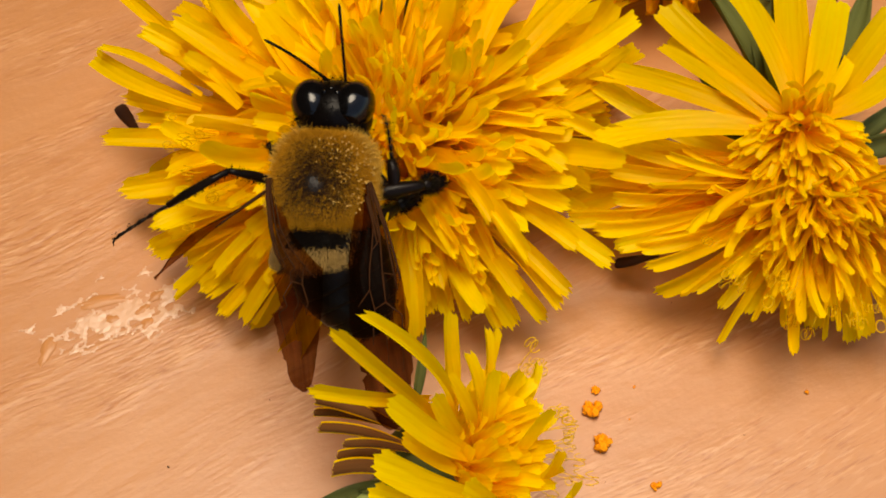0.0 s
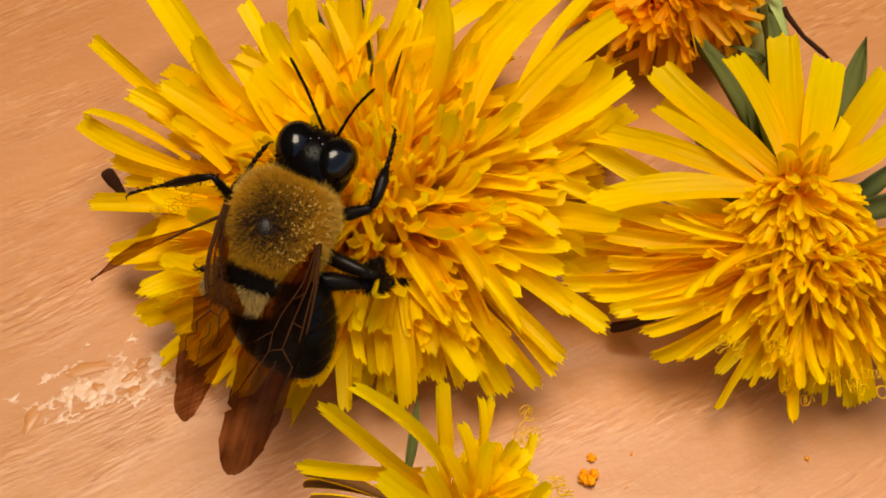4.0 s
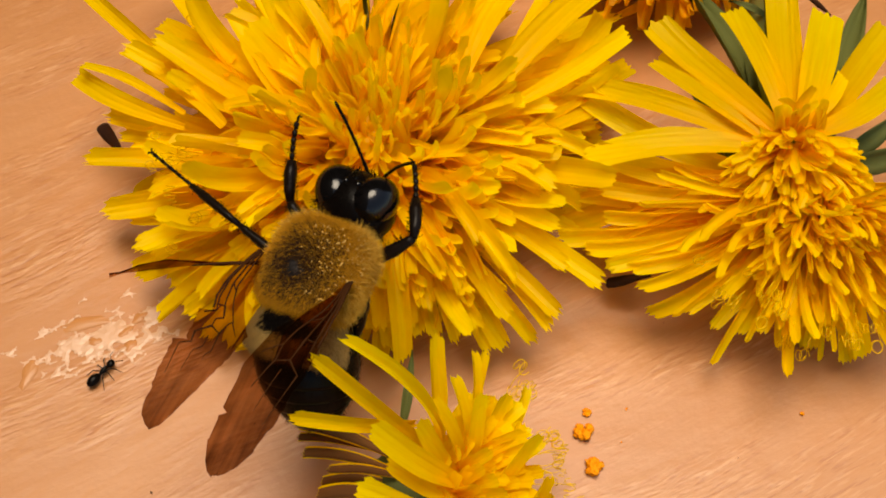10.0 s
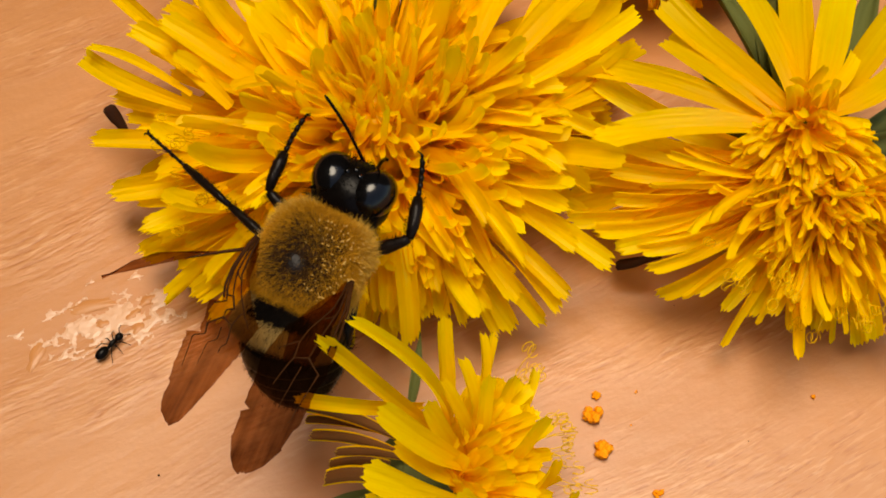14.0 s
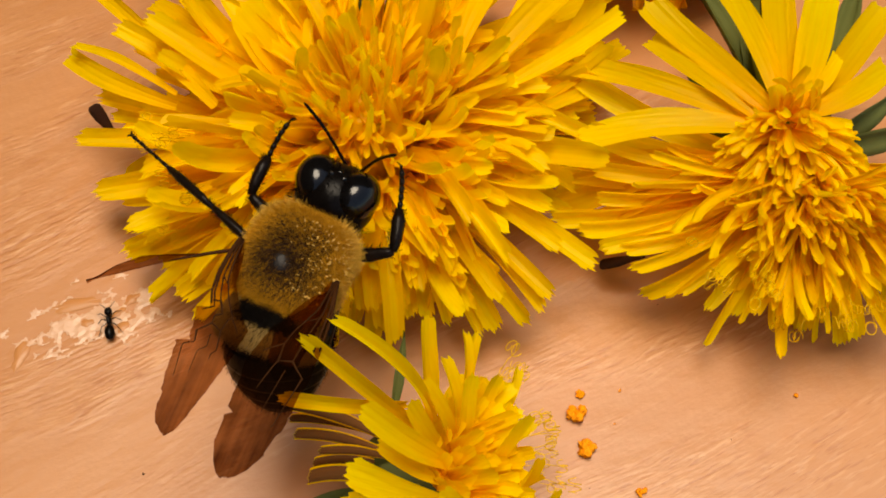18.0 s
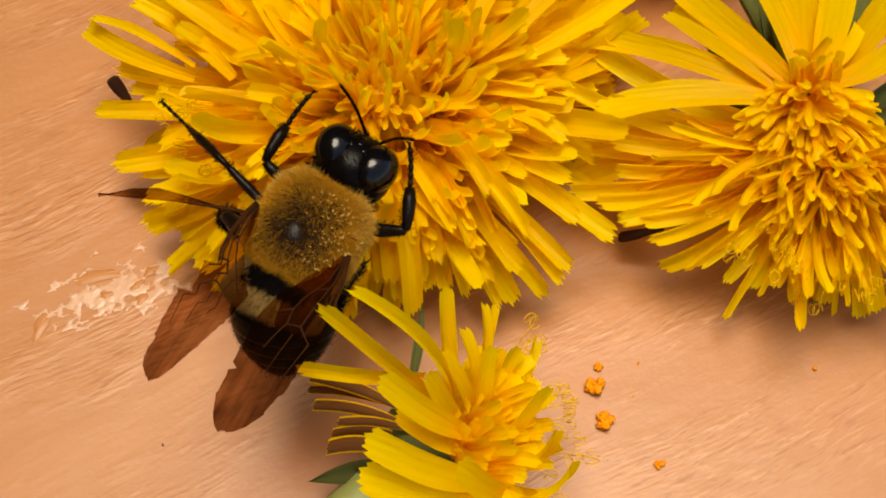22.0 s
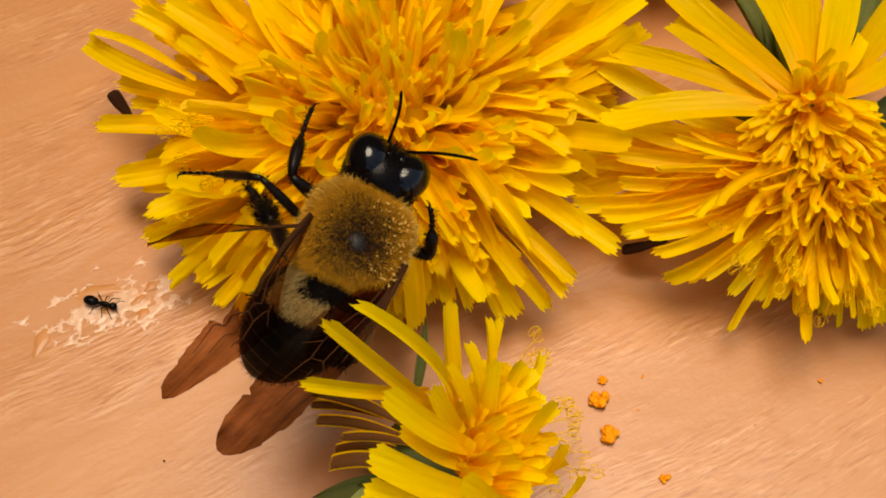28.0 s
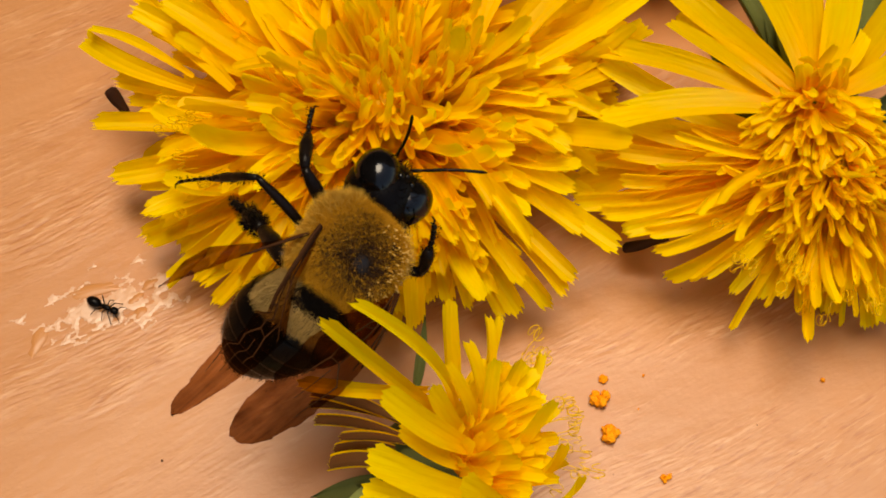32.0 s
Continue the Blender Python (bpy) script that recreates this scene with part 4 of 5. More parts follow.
# directions from the joint, in the bee's space
LEFT_WING = [
    (0, -0.936, -0.22, -0.274), (0.5, -0.968, -0.115, -0.222), (1, -0.953, -0.181, -0.242),
    (1.5, -0.962, -0.191, -0.197), (2, -0.954, -0.198, -0.223), (2.5, -0.949, -0.238, -0.209),
    (3, -0.954, -0.256, -0.158), (3.5, -0.951, -0.239, -0.194), (5.5, -0.976, -0.175, -0.133),
    (6, -0.987, -0.069, -0.144), (6.5, -0.982, -0.152, 0.111), (7, -0.993, -0.114, 0.026),
    (7.5, -0.984, -0.121, 0.133), (8, -0.967, -0.2, 0.16), (8.5, -0.957, -0.254, 0.142),
    (9, -0.931, -0.303, 0.204), (9.5, -0.991, -0.132, 0.026), (10, -0.964, -0.078, 0.253),
    (10.5, -0.974, -0.076, 0.211), (11, -0.922, -0.123, 0.366), (11.5, -0.888, -0.135, 0.44),
    (12, -0.914, -0.088, 0.396), (12.5, -0.954, -0.179, 0.241), (13, -0.944, -0.154, 0.293),
    (13.5, -0.959, -0.178, 0.219), (14, -0.939, -0.159, 0.304), (14.5, -0.949, -0.097, 0.299),
    (16.5, -0.956, -0.107, 0.274), (17, -0.953, -0.137, 0.272), (17.5, -0.93, -0.194, 0.312),
    (18, -0.959, -0.183, 0.214), (18.5, -0.994, -0.108, -0.018), (19, -0.966, -0.071, 0.25),
    (19.5, -0.95, -0.031, 0.311), (20, -0.919, -0.097, 0.383), (20.5, -0.914, -0.097, 0.394),
    (21, -0.909, -0.054, 0.413), (21.5, -0.928, 0.019, 0.372), (22, -0.943, -0.107, 0.316),
    (22.5, -0.947, -0.142, 0.289), (23, -0.939, -0.152, 0.309), (23.5, -0.92, -0.179, 0.35),
    (24, -0.945, -0.169, 0.28), (24.5, -0.962, -0.181, 0.203), (25, -0.989, -0.109, -0.101),
    (25.5, -0.997, -0.07, 0.039), (27.5, -0.941, 0.139, -0.308), (28, -0.921, 0.229, -0.316),
    (28.5, -0.952, 0.07, -0.296), (29, -0.948, 0.13, -0.29), (29.5, -0.934, 0.151, -0.323),
    (30, -0.93, 0.155, -0.334), (30.5, -0.933, 0.135, -0.334), (31, -0.929, 0.119, -0.349),
    (31.5, -0.937, 0.059, -0.345), (32, -0.941, 0.023, -0.338),
]
RIGHT_WING = [
    (0, -0.931, -0.245, -0.269), (0.5, -0.975, -0.065, -0.213), (1, -0.969, -0.095, -0.23), (1.5, -0.972, -0.149, -0.184),
    (2, -0.957, -0.19, -0.221), (2.5, -0.966, -0.252, 0.057), (3, -0.968, -0.251, 0.002), (3.5, -0.973, -0.22, 0.069),
    (5.5, -0.983, -0.177, 0.0579), (6, -0.97, -0.192, 0.151), (6.5, -0.973, -0.171, 0.155), (7, -0.978, -0.172, 0.119),
    (7.5, -0.943, -0.226, 0.245), (8, -0.949, -0.236, 0.21), (8.5, -0.95, -0.242, 0.197), (9, -0.948, -0.252, 0.194),
    (9.5, -0.952, -0.22, 0.214), (10, -0.932, -0.149, 0.329), (10.5, -0.94, -0.171, 0.295), (11, -0.882, -0.186, 0.433),
    (11.5, -0.849, -0.189, 0.493), (12, -0.876, -0.15, 0.459), (12.5, -0.865, -0.254, 0.433), (13, -0.867, -0.197, 0.457),
    (13.5, -0.888, -0.201, 0.415), (14, -0.881, -0.186, 0.435), (14.5, -0.901, -0.141, 0.411), (16.5, -0.928, -0.0894, 0.363),
    (17, -0.921, -0.112, 0.374), (17.5, -0.896, -0.134, 0.423), (18, -0.916, -0.161, 0.368), (18.5, -0.954, -0.127, 0.271),
    (19, -0.917, -0.0528, 0.395), (19.5, -0.907, -0.031, 0.42), (20, -0.879, -0.101, 0.465), (20.5, -0.878, -0.116, 0.464),
    (21, -0.87, -0.0662, 0.489), (21.5, -0.901, 0.001, 0.434), (22, -0.878, -0.14, 0.458), (22.5, -0.875, -0.144, 0.463),
    (23, -0.881, -0.135, 0.453), (23.5, -0.855, -0.147, 0.498), (24, -0.883, -0.146, 0.447), (24.5, -0.902, -0.145, 0.407),
    (25, -0.943, -0.0864, 0.321), (25.5, -0.943, -0.0329, 0.332), (27.5, -0.973, 0.211, -0.092), (28, -0.911, 0.246, -0.33),
    (28.5, -0.989, 0.143, -0.033), (29, -0.972, 0.235, 0.004), (29.5, -0.96, 0.275, -0.055), (30, -0.958, 0.284, -0.038),
    (30.5, -0.955, 0.292, 0.053), (31, -0.962, 0.271, -0.034), (31.5, -0.968, 0.248, 0.022), (32, -0.949, 0.278, 0.147),
]
BLADE = [
    (0, -0.712, 0.702, -0.007), (0.5, -0.585, 0.811, 0.005), (1, -0.659, 0.752, -0.002),
    (1.5, -0.673, 0.739, 0.035), (2, -0.783, 0.618, -0.069), (2.5, -0.82, 0.568, -0.066),
    (3, -0.808, 0.589, -0.019), (3.5, -0.802, 0.596, -0.022), (5.5, -0.817, 0.551, 0.17),
    (6, -0.747, 0.629, 0.217), (6.5, -0.571, 0.762, 0.305), (7, -0.614, 0.723, 0.317),
    (7.5, -0.497, 0.765, 0.41), (8, -0.61, 0.706, 0.361), (8.5, -0.565, 0.708, 0.424),
    (9, -0.533, 0.65, 0.541), (9.5, -0.596, 0.689, 0.412), (10, -0.567, 0.732, 0.378),
    (10.5, -0.603, 0.733, 0.315), (11, -0.641, 0.72, 0.267), (11.5, -0.612, 0.745, 0.265),
    (12, -0.536, 0.799, 0.273), (12.5, -0.596, 0.759, 0.263), (13, -0.651, 0.731, 0.205),
    (13.5, -0.706, 0.692, 0.152), (14, -0.668, 0.727, 0.16), (14.5, -0.631, 0.756, 0.175),
    (16.5, -0.554, 0.816, 0.167), (17, -0.615, 0.776, 0.142), (17.5, -0.629, 0.765, 0.136),
    (18, -0.674, 0.731, 0.108), (18.5, -0.544, 0.818, 0.186), (19, -0.39, 0.883, 0.262),
    (19.5, -0.493, 0.843, 0.215), (20, -0.586, 0.794, 0.162), (20.5, -0.637, 0.761, 0.123),
    (21, -0.65, 0.752, 0.108), (21.5, -0.618, 0.777, 0.119), (22, -0.475, 0.855, 0.206),
    (22.5, -0.575, 0.806, 0.141), (23, -0.687, 0.724, 0.062), (23.5, -0.725, 0.687, 0.047),
    (24, -0.728, 0.685, 0.02), (24.5, -0.746, 0.666, 0.005), (25, -0.6, 0.799, 0.051),
    (25.5, -0.579, 0.815, 0.035), (27.5, -0.688, 0.668, -0.286), (28, -0.518, 0.825, -0.227),
    (28.5, -0.662, 0.69, -0.292), (29, -0.687, 0.661, -0.304), (29.5, -0.702, 0.616, -0.357),
    (30, -0.723, 0.572, -0.388), (30.5, -0.779, 0.482, -0.401), (31, -0.82, 0.37, -0.436),
    (31.5, -0.642, 0.631, -0.435), (32, -0.738, 0.495, -0.459),
]
ABDOMEN = [
    (0, -0.72, -0.48, -0.50), (1, -0.66, -0.56, -0.50), (2, -0.58, -0.64, -0.50), (3, -0.50, -0.70, -0.50), (3.5, -0.48, -0.72, -0.50), (5.5, -0.6, -0.6, -0.53), (6.5, -0.62, -0.5, -0.6), (7, -0.62, -0.46, -0.63), (8, -0.64, -0.42, -0.64),
    (9, -0.66, -0.25, -0.7), (10, -0.6, -0.15, -0.79), (11, -0.54, -0.18, -0.82), (13, -0.5, -0.22, -0.84),
    (17, -0.5, -0.22, -0.84), (20, -0.5, -0.22, -0.84), (23, -0.5, -0.26, -0.83), (25.5, -0.5, -0.24, -0.83),
    (27.5, -0.6, 0.1, -0.79), (28, -0.65, 0.2, -0.73), (29, -0.66, 0.22, -0.71), (30, -0.6, 0.15, -0.78),
    (31, -0.5, 0.02, -0.86), (32, -0.5, -0.03, -0.86),
]
# directions from the antenna's joint, in the head's space
LEFT_ANTENNA = [
    (0, 0.16, 0.84, 0.52), (1, 0.33, 0.74, 0.58), (2, 0.33, 0.76, 0.56), (3, 0.4, 0.73, 0.56), (6, 0.29, 0.67, 0.68),
    (7, 0.25, 0.62, 0.74), (8, 0.21, 0.58, 0.79), (9, 0.13, 0.46, 0.88), (10, 0.17, 0.48, 0.86), (11, 0.01, 0.5, 0.87),
    (12, -0.0, 0.5, 0.87), (13, 0.03, 0.6, 0.8), (14, 0.01, 0.62, 0.79), (17, -0.03, 0.63, 0.77), (18, -0.08, 0.63, 0.77),
    (19, 0.1, 0.69, 0.72), (20, -0.08, 0.59, 0.81), (21, -0.22, 0.45, 0.87), (22, -0.27, 0.41, 0.87), (23, -0.1, 0.56, 0.82),
    (24, -0.16, 0.59, 0.79), (25, -0.19, 0.6, 0.78), (28, -0.19, 0.25, 0.95), (29, -0.16, 0.29, 0.94), (30, -0.24, 0.33, 0.91),
    (31, -0.29, 0.3, 0.91), (32, -0.25, 0.46, 0.85),
]
RIGHT_ANTENNA = [
    (0, 0.63, 0.11, 0.77), (1, 0.14, -0.58, 0.8), (2, 0.22, -0.44, 0.87), (3, 0.2, -0.33, 0.92), (6, -0.18, -0.47, 0.86),
    (7, -0.24, -0.49, 0.84), (8, -0.32, -0.61, 0.73), (9, -0.44, -0.67, 0.6), (10, -0.26, -0.69, 0.67), (11, -0.15, -0.71, 0.69),
    (12, -0.09, -0.75, 0.66), (13, -0.29, -0.49, 0.82), (14, -0.51, -0.33, 0.79), (17, -0.47, -0.45, 0.76), (18, -0.29, -0.52, 0.8),
    (19, -0.28, -0.51, 0.81), (20, -0.36, -0.52, 0.77), (21, -0.44, -0.48, 0.76), (22, -0.37, -0.52, 0.77), (23, -0.4, -0.43, 0.81),
    (24, -0.36, -0.41, 0.84), (25, -0.19, -0.36, 0.91), (28, -0.14, -0.82, 0.55), (29, -0.06, -0.79, 0.61), (30, 0.12, -0.83, 0.54),
    (31, 0.05, -0.84, 0.55), (32, 0.16, -0.7, 0.7),
]
# where each foot holds on, in the world, millimetres
FEET = {
    "LF": [
        (0, -12.3, -2.8, 20.5), (1, -14.1, 1.4, 20.5), (2, -14, 1.1, 20.5),
        (3, -12.2, 2.9, 20.5), (5.5, -11.6, 2.3, 20.5), (6, -12.4, 1.1, 20.5),
        (7, -13.5, 0.9, 20.5), (8, -9.8, 0.6, 20.5), (9, -10.2, -0.2, 20.5),
        (10, -9.3, 0.6, 20.5), (13, -9.2, -0.5, 20.5), (17, -9.4, -0.9, 20.5),
        (20, -8.8, -1.2, 20.5), (23, -9, -0.9, 20.5), (25.5, -8.9, -1.1, 20.5),
        (28, -8.9, -1, 20.5), (32, -8.7, -1.3, 20.5),],
    "RF": [
        (0, -3.7, -0.9, 20.5), (1, -2.7, 0.8, 20.5), (2, 0.2, 2.3, 20.5),
        (3, -2.3, 3.6, 20.5), (5.5, -2.7, 2.7, 20.5), (6, -3.1, 1.6, 20.5),
        (7, -4, 0.5, 20.5), (8, -4, -1.3, 20.5), (9, -1.6, -6.5, 20.5),
        (9.5, -1.2, -2.1, 20.5), (10, -0.7, -2.8, 20.5), (13, -0.6, -3.8, 20.5),
        (17, -0.7, -4.5, 20.5), (20, -1.3, -5.6, 20.5), (23, -1.7, -5.2, 20.5),
        (25, -1, -7.2, 20.5), (28, -0.4, -9, 20.5), (32, -0.1, -10.4, 20.5),],
    "LM": [
        (0, -23.1, -8, 16.5), (1, -23.1, -3.8, 16.5), (2, -23.3, -1.5, 16.5),
        (3, -22.4, 0.7, 16.5), (6, -21.7, 1.5, 16.5), (9, -20.4, 1, 16.5),
        (10, -20.1, 0.8, 16.5), (13, -20.8, 1, 16.5), (17, -22.2, 1.7, 16.5),
        (20, -20.6, 0.9, 16.5), (23, -19.6, 1, 16.5), (25, -21.6, 1.3, 16.5),
        (25.5, -21.4, 1.5, 16.5), (27.5, -18.4, -3, 16.5), (28, -18.3, -3.7, 16.5),
        (30, -17.8, -4.2, 16.5), (32, -18.2, -4.6, 16.5),],
    "RM": [
        (0, 0.4, -0.8, 12), (1, -0.8, 1.2, 12), (2, -1.6, 1.9, 12),
        (3, -2.4, -0.8, 12), (5.5, -6.8, -2.6, 12), (9, -10, -8.5, 12),
        (13, -7, -9.7, 12), (20, -5.6, -10.4, 12), (28, -4.4, -9.4, 12),
        (32, -4.4, -10, 12),],
    "LH": [
        (0, -8.8, -9.5, 14.1), (1, -9.7, -7.8, 14.0), (2, -12.6, -7.6, 14.1), (3.5, -13.4, -6.9, 14.2), (5.5, -15.2, -4.0, 9.0), (7.5, -10.7, -11.5, 14.1),
        (9, -12.4, -14.2, 14.7), (11, -9.9, -14.9, 14.1), (13, -11.4, -13.8, 14.1), (14.5, -10.6, -14.6, 14.2), (16.5, -10.6, -15.4, 14.4),
        (19, -9.9, -15.1, 14.3), (21, -14.6, -6.5, 10.0), (23, -14.8, -6.2, 10.0), (24.5, -11.6, -14.5, 14.6), (25.2, -10.6, -13.9, 14.6),
        (27.5, -18.2, 3.4, 10.0), (28, -17.2, 3.1, 10.0), (30, -18.1, 0.5, 10.0), (32, -17.8, 0.3, 10.0)],
    "RH": [
        (0, 0.2, 0.8, 10), (1, -1.3, 0.1, 10), (2, -0.6, 0.2, 10),
        (3, -0.9, -0.2, 10), (5.5, -4.5, -8.5, 13), (6, -4.9, -9.5, 13),
        (8, -5.6, -10.8, 13), (9, -5.2, -10.8, 13), (9.5, -7, -9.7, 10),
        (10, -7.6, -12.1, 10), (13, -8.6, -12.7, 10), (20, -7.6, -13.9, 10),
        (28, -8.9, -13.7, 10), (32, -8.8, -13.8, 10),],
}
ANT = [
    (0, -30.3, -27.5, 70), (3.5, -29.8, -21, 70), (5.5, -27.3, -12.3, 63),
    (6, -27, -11.7, 63), (7, -26.9, -10.8, 62), (8, -26.9, -10.9, 60),
    (9, -26.3, -10.2, 60), (10, -25.6, -9.8, 50), (11, -25.8, -9.6, 45),
    (12, -25.5, -9.7, 45), (13, -25.1, -9.3, 45), (14, -25.6, -9, 50),
    (14.5, -25.7, -8.9, 50), (16.5, -25.6, -8.5, 60), (17, -24.8, -8, 65),
    (17.5, -24.5, -7.9, 70), (18, -24.8, -7.1, 100), (18.5, -26.6, -5.8, 150),
    (19, -29.9, -6.8, 175), (19.5, -33.6, -7.2, 185), (20, -37.5, -8.2, 185),
    (20.9, -39.4, -9.4, 130), (21.8, -39.8, -10.5, 75), (22.8, -38.5, -10, 20),
    (23.5, -33.9, -9.1, 15), (24, -31.9, -8, 10), (24.5, -30.2, -6.7, 0),
    (25, -28.2, -6.3, -5), (25.5, -27.9, -6.3, -10), (27.5, -27.8, -6.4, -5),
    (28, -26.9, -6.7, -15), (30, -27.3, -7, -18), (32, -26.5, -7.1, -25),
]


def bee_pose(row):
    t, x, y, z, a, b, c = row
    return pose(x * MM, y * MM, z * MM, a, b, c)


def build_bee():
    rng = random.Random(5)
    bee = new("bee")
    tagged(bee, "large bee with tan furry thorax and black body, on the dandelion", "bee")
    # thorax
    radii = (3.5 * MM, 3.3 * MM, 3.1 * MM)

    def squared(v):
        """Seen from above the thorax is a rounded square with full shoulders."""
        x, y = abs(v.x) + 1e-9, abs(v.y) + 1e-9
        f = math.hypot(x, y) / (x ** 3.2 + y ** 3.2) ** (1 / 3.2)
        return Vector((v.x * f, v.y * f, v.z))

    def coat(count, keep):
        p, n = on_ellipsoid(rng, radii, count, keep)
        return [squared(q) for q in p], n

    bm = bmesh.new()
    blob(bm, (0, 0, 0), radii, seg=36, rings=24)
    for v in bm.verts:
        v.co = squared(v.co)
    thorax = part("thorax", from_bm("thorax", bm, SKIN), bee)
    spot = Vector((-0.30, 0.03, 0.95))
    p, n = coat(70000, lambda u: u.z > -0.6 and (u - spot).length > rng.uniform(0.12, 0.8))
    part("fur", mesh_of("fur", *hairs(rng, p, n, 0.62 * MM, 0.020 * MM, Vector((-0.7, 0, 0.0)), 0.8), HAIR_TAN), thorax, "tan fur")
    p, n = coat(7000, lambda u: u.z > 0.4 and 0.10 < (u - spot).length < rng.uniform(0.2, 1.0))
    part("fur", mesh_of("fur", *hairs(rng, p, n, 0.5 * MM, 0.045 * MM, Vector((-0.8, 0, 0.0)), 0.6), HAIR_BROWN), thorax, "short dark brown fur")
    bm = bmesh.new()
    blob(bm, Vector([a * b for a, b in zip(spot, radii)]) * 0.90, (1.15 * MM, 1.05 * MM, 0.5 * MM), seg=16, rings=10, rough=0.08)
    part("bald_spot", from_bm("bald_spot", bm, SPOT), thorax, "shiny black bald spot")
    for k in (1, -1):
        p, n = coat(2600, lambda u: (u - Vector((0.62, k * 0.72, 0.1))).length < rng.uniform(0.3, 0.6) or (u - Vector((-0.3, k * 0.9, 0.0))).length < rng.uniform(0.2, 0.5))
        part("fur", mesh_of("fur", *hairs(rng, p, n, 0.95 * MM, 0.035 * MM, Vector((-0.5, 0, 0.2)), 0.5), HAIR_GOLD), thorax, "pale golden tuft of fur")
    bm = bmesh.new()
    p, n = coat(130, lambda u: u.z > 0.3 and -0.62 < u.x < 0.55 and u.y < rng.uniform(-0.4, 0.25) and (u - spot).length > 0.25)
    for q, w in zip(p, n):
        turn = frame_of(w + Vector([rng.gauss(0, 0.5) for _ in range(3)]), (1, 0, 0.3))
        fat = rng.uniform(0.03, 0.065) * MM
        bmesh.ops.create_icosphere(bm, subdivisions=1, radius=1, matrix=Matrix.Translation(q + w * rng.uniform(0.3, 0.65) * MM) @ turn @ Matrix.Diagonal((fat * rng.uniform(1.2, 2.8), fat, fat, 1)))
    part("pollen", from_bm("pollen", bm, GRAIN), thorax, "pale pollen grains")
    # head
    bm = bmesh.new()
    blob(bm, (0, 0, 0), (2.25 * MM, 2.5 * MM, 2.2 * MM), seg=24, rings=16)
    blob(bm, (1.1 * MM, 0, -1.2 * MM), (1.3 * MM, 1.6 * MM, 1.7 * MM), seg=16, rings=12)
    head = part("head", from_bm("head", bm, BLACK), bee, m=pose(5.5 * MM, 0, -0.3 * MM, 0, 18, 0) @ Matrix.Scale(1.12, 4))
    antennae = []
    for k in (1, -1):
        bm = bmesh.new()
        blob(bm, (0, 0, 0), (1.75 * MM, 1.45 * MM, 1.7 * MM), seg=24, rings=16)
        part("eye", from_bm("eye", bm, EYE), head, "glossy black compound eye", pose(0.1 * MM, k * 1.16 * MM, 0.72 * MM, k * -24, 4, k * 14))
        line, rad = [(0, 0, 0), (0.25, 0, 0.05), (0.9, 0, 0.14), (1.15, 0, 0.16)], [0.15, 0.11, 0.12, 0.09]
        for i in range(1, 23):
            line.append((1.15 + 3.95 * i / 22, 0, 0.16 + 0.16 * math.sin(i / 22 * 3.1)))
            rad.append(0.092 if i % 2 else 0.112)
        rad[-1] = 0.05
        antennae.append(part("antenna", mesh_of("antenna", *limb(line, rad, 8), BLACK), head, "thin black jointed antenna"))
    for y, x in ((0, 0.25), (0.42, -0.1), (-0.42, -0.1)):
        bm = bmesh.new()
        blob(bm, (x * MM, y * MM, 2.15 * MM), (0.2 * MM, 0.2 * MM, 0.14 * MM), seg=10, rings=8)
        part("ocellus", from_bm("ocellus", bm, EYE), head)
    p, n = on_ellipsoid(rng, (1.9 * MM, 2.75 * MM, 2.2 * MM), 900, lambda u: abs(u.y) < 0.45 or u.x < -0.45)
    part("fur", mesh_of("fur", *hairs(rng, p, n, 0.55 * MM, 0.05 * MM, Vector((0, 0, 0))), HAIR_DARK), head, "short black fur")
    # abdomen: overlapping plates along x
    prof = lambda s: 3.55 * MM * (math.sin(math.pi * min(1, 0.14 + 0.86 * s) ** 0.85)) ** 0.55
    def ring(s0, s1, extra, mat, name, parent, label=""):
        verts, faces = [], []
        for i in range(7):
            s = s0 + (s1 - s0) * i / 6
            r = prof(s) + extra * MM * (0.3 + 0.7 * i / 6)
            for k in range(28):
                a = 2 * math.pi * k / 28
                verts.append((s * 8.4 * MM, r * math.cos(a), r * 0.82 * math.sin(a)))
        for i in range(6):
            for k in range(28):
                a, b = i * 28 + k, i * 28 + (k + 1) % 28
                faces.append((a, b, b + 28, a + 28))
        faces += [tuple(range(28))[::-1], tuple(range(6 * 28, 7 * 28))]
        me = mesh_of(name, verts, faces, mat)
        return part(name, me, parent, label) if parent else me
    abdomen = part("abdomen", ring(0.10, 0.30, 0.0, BLACK, "abdomen", None), bee)
    for s0, s1 in ((0.26, 0.46), (0.42, 0.60), (0.57, 0.74), (0.71, 0.87), (0.85, 0.985)):
        ring(s0, s1, 0.12, BLACK, "plate", abdomen, "glossy black body plate")
    places, normals = [], []
    for _ in range(1800):
        s, a = rng.uniform(0.2, 0.99), rng.uniform(0, 2 * math.pi)
        w = Vector((0, math.cos(a), 0.82 * math.sin(a)))
        places.append(Vector((s * 8.4 * MM, 0, 0)) + w * (prof(s) + 0.05 * MM))
        normals.append(w.normalized())
    part("fur", mesh_of("fur", *hairs(rng, places, normals, 0.36 * MM, 0.026 * MM, Vector((2.2, 0, 0)), 0.3), HAIR_DARK), abdomen, "sparse black fur")
    # first segment: a short barrel behind the thorax, bald and black in front, a pale band behind
    wide = lambda s: (2.5 + 0.9 * math.sin(math.pi * 0.5 * min(1, s * 1.25))) * MM * (1 - 0.25 * max(0, s - 0.82) / 0.18)
    long = 3.5 * MM
    verts, faces = [], []
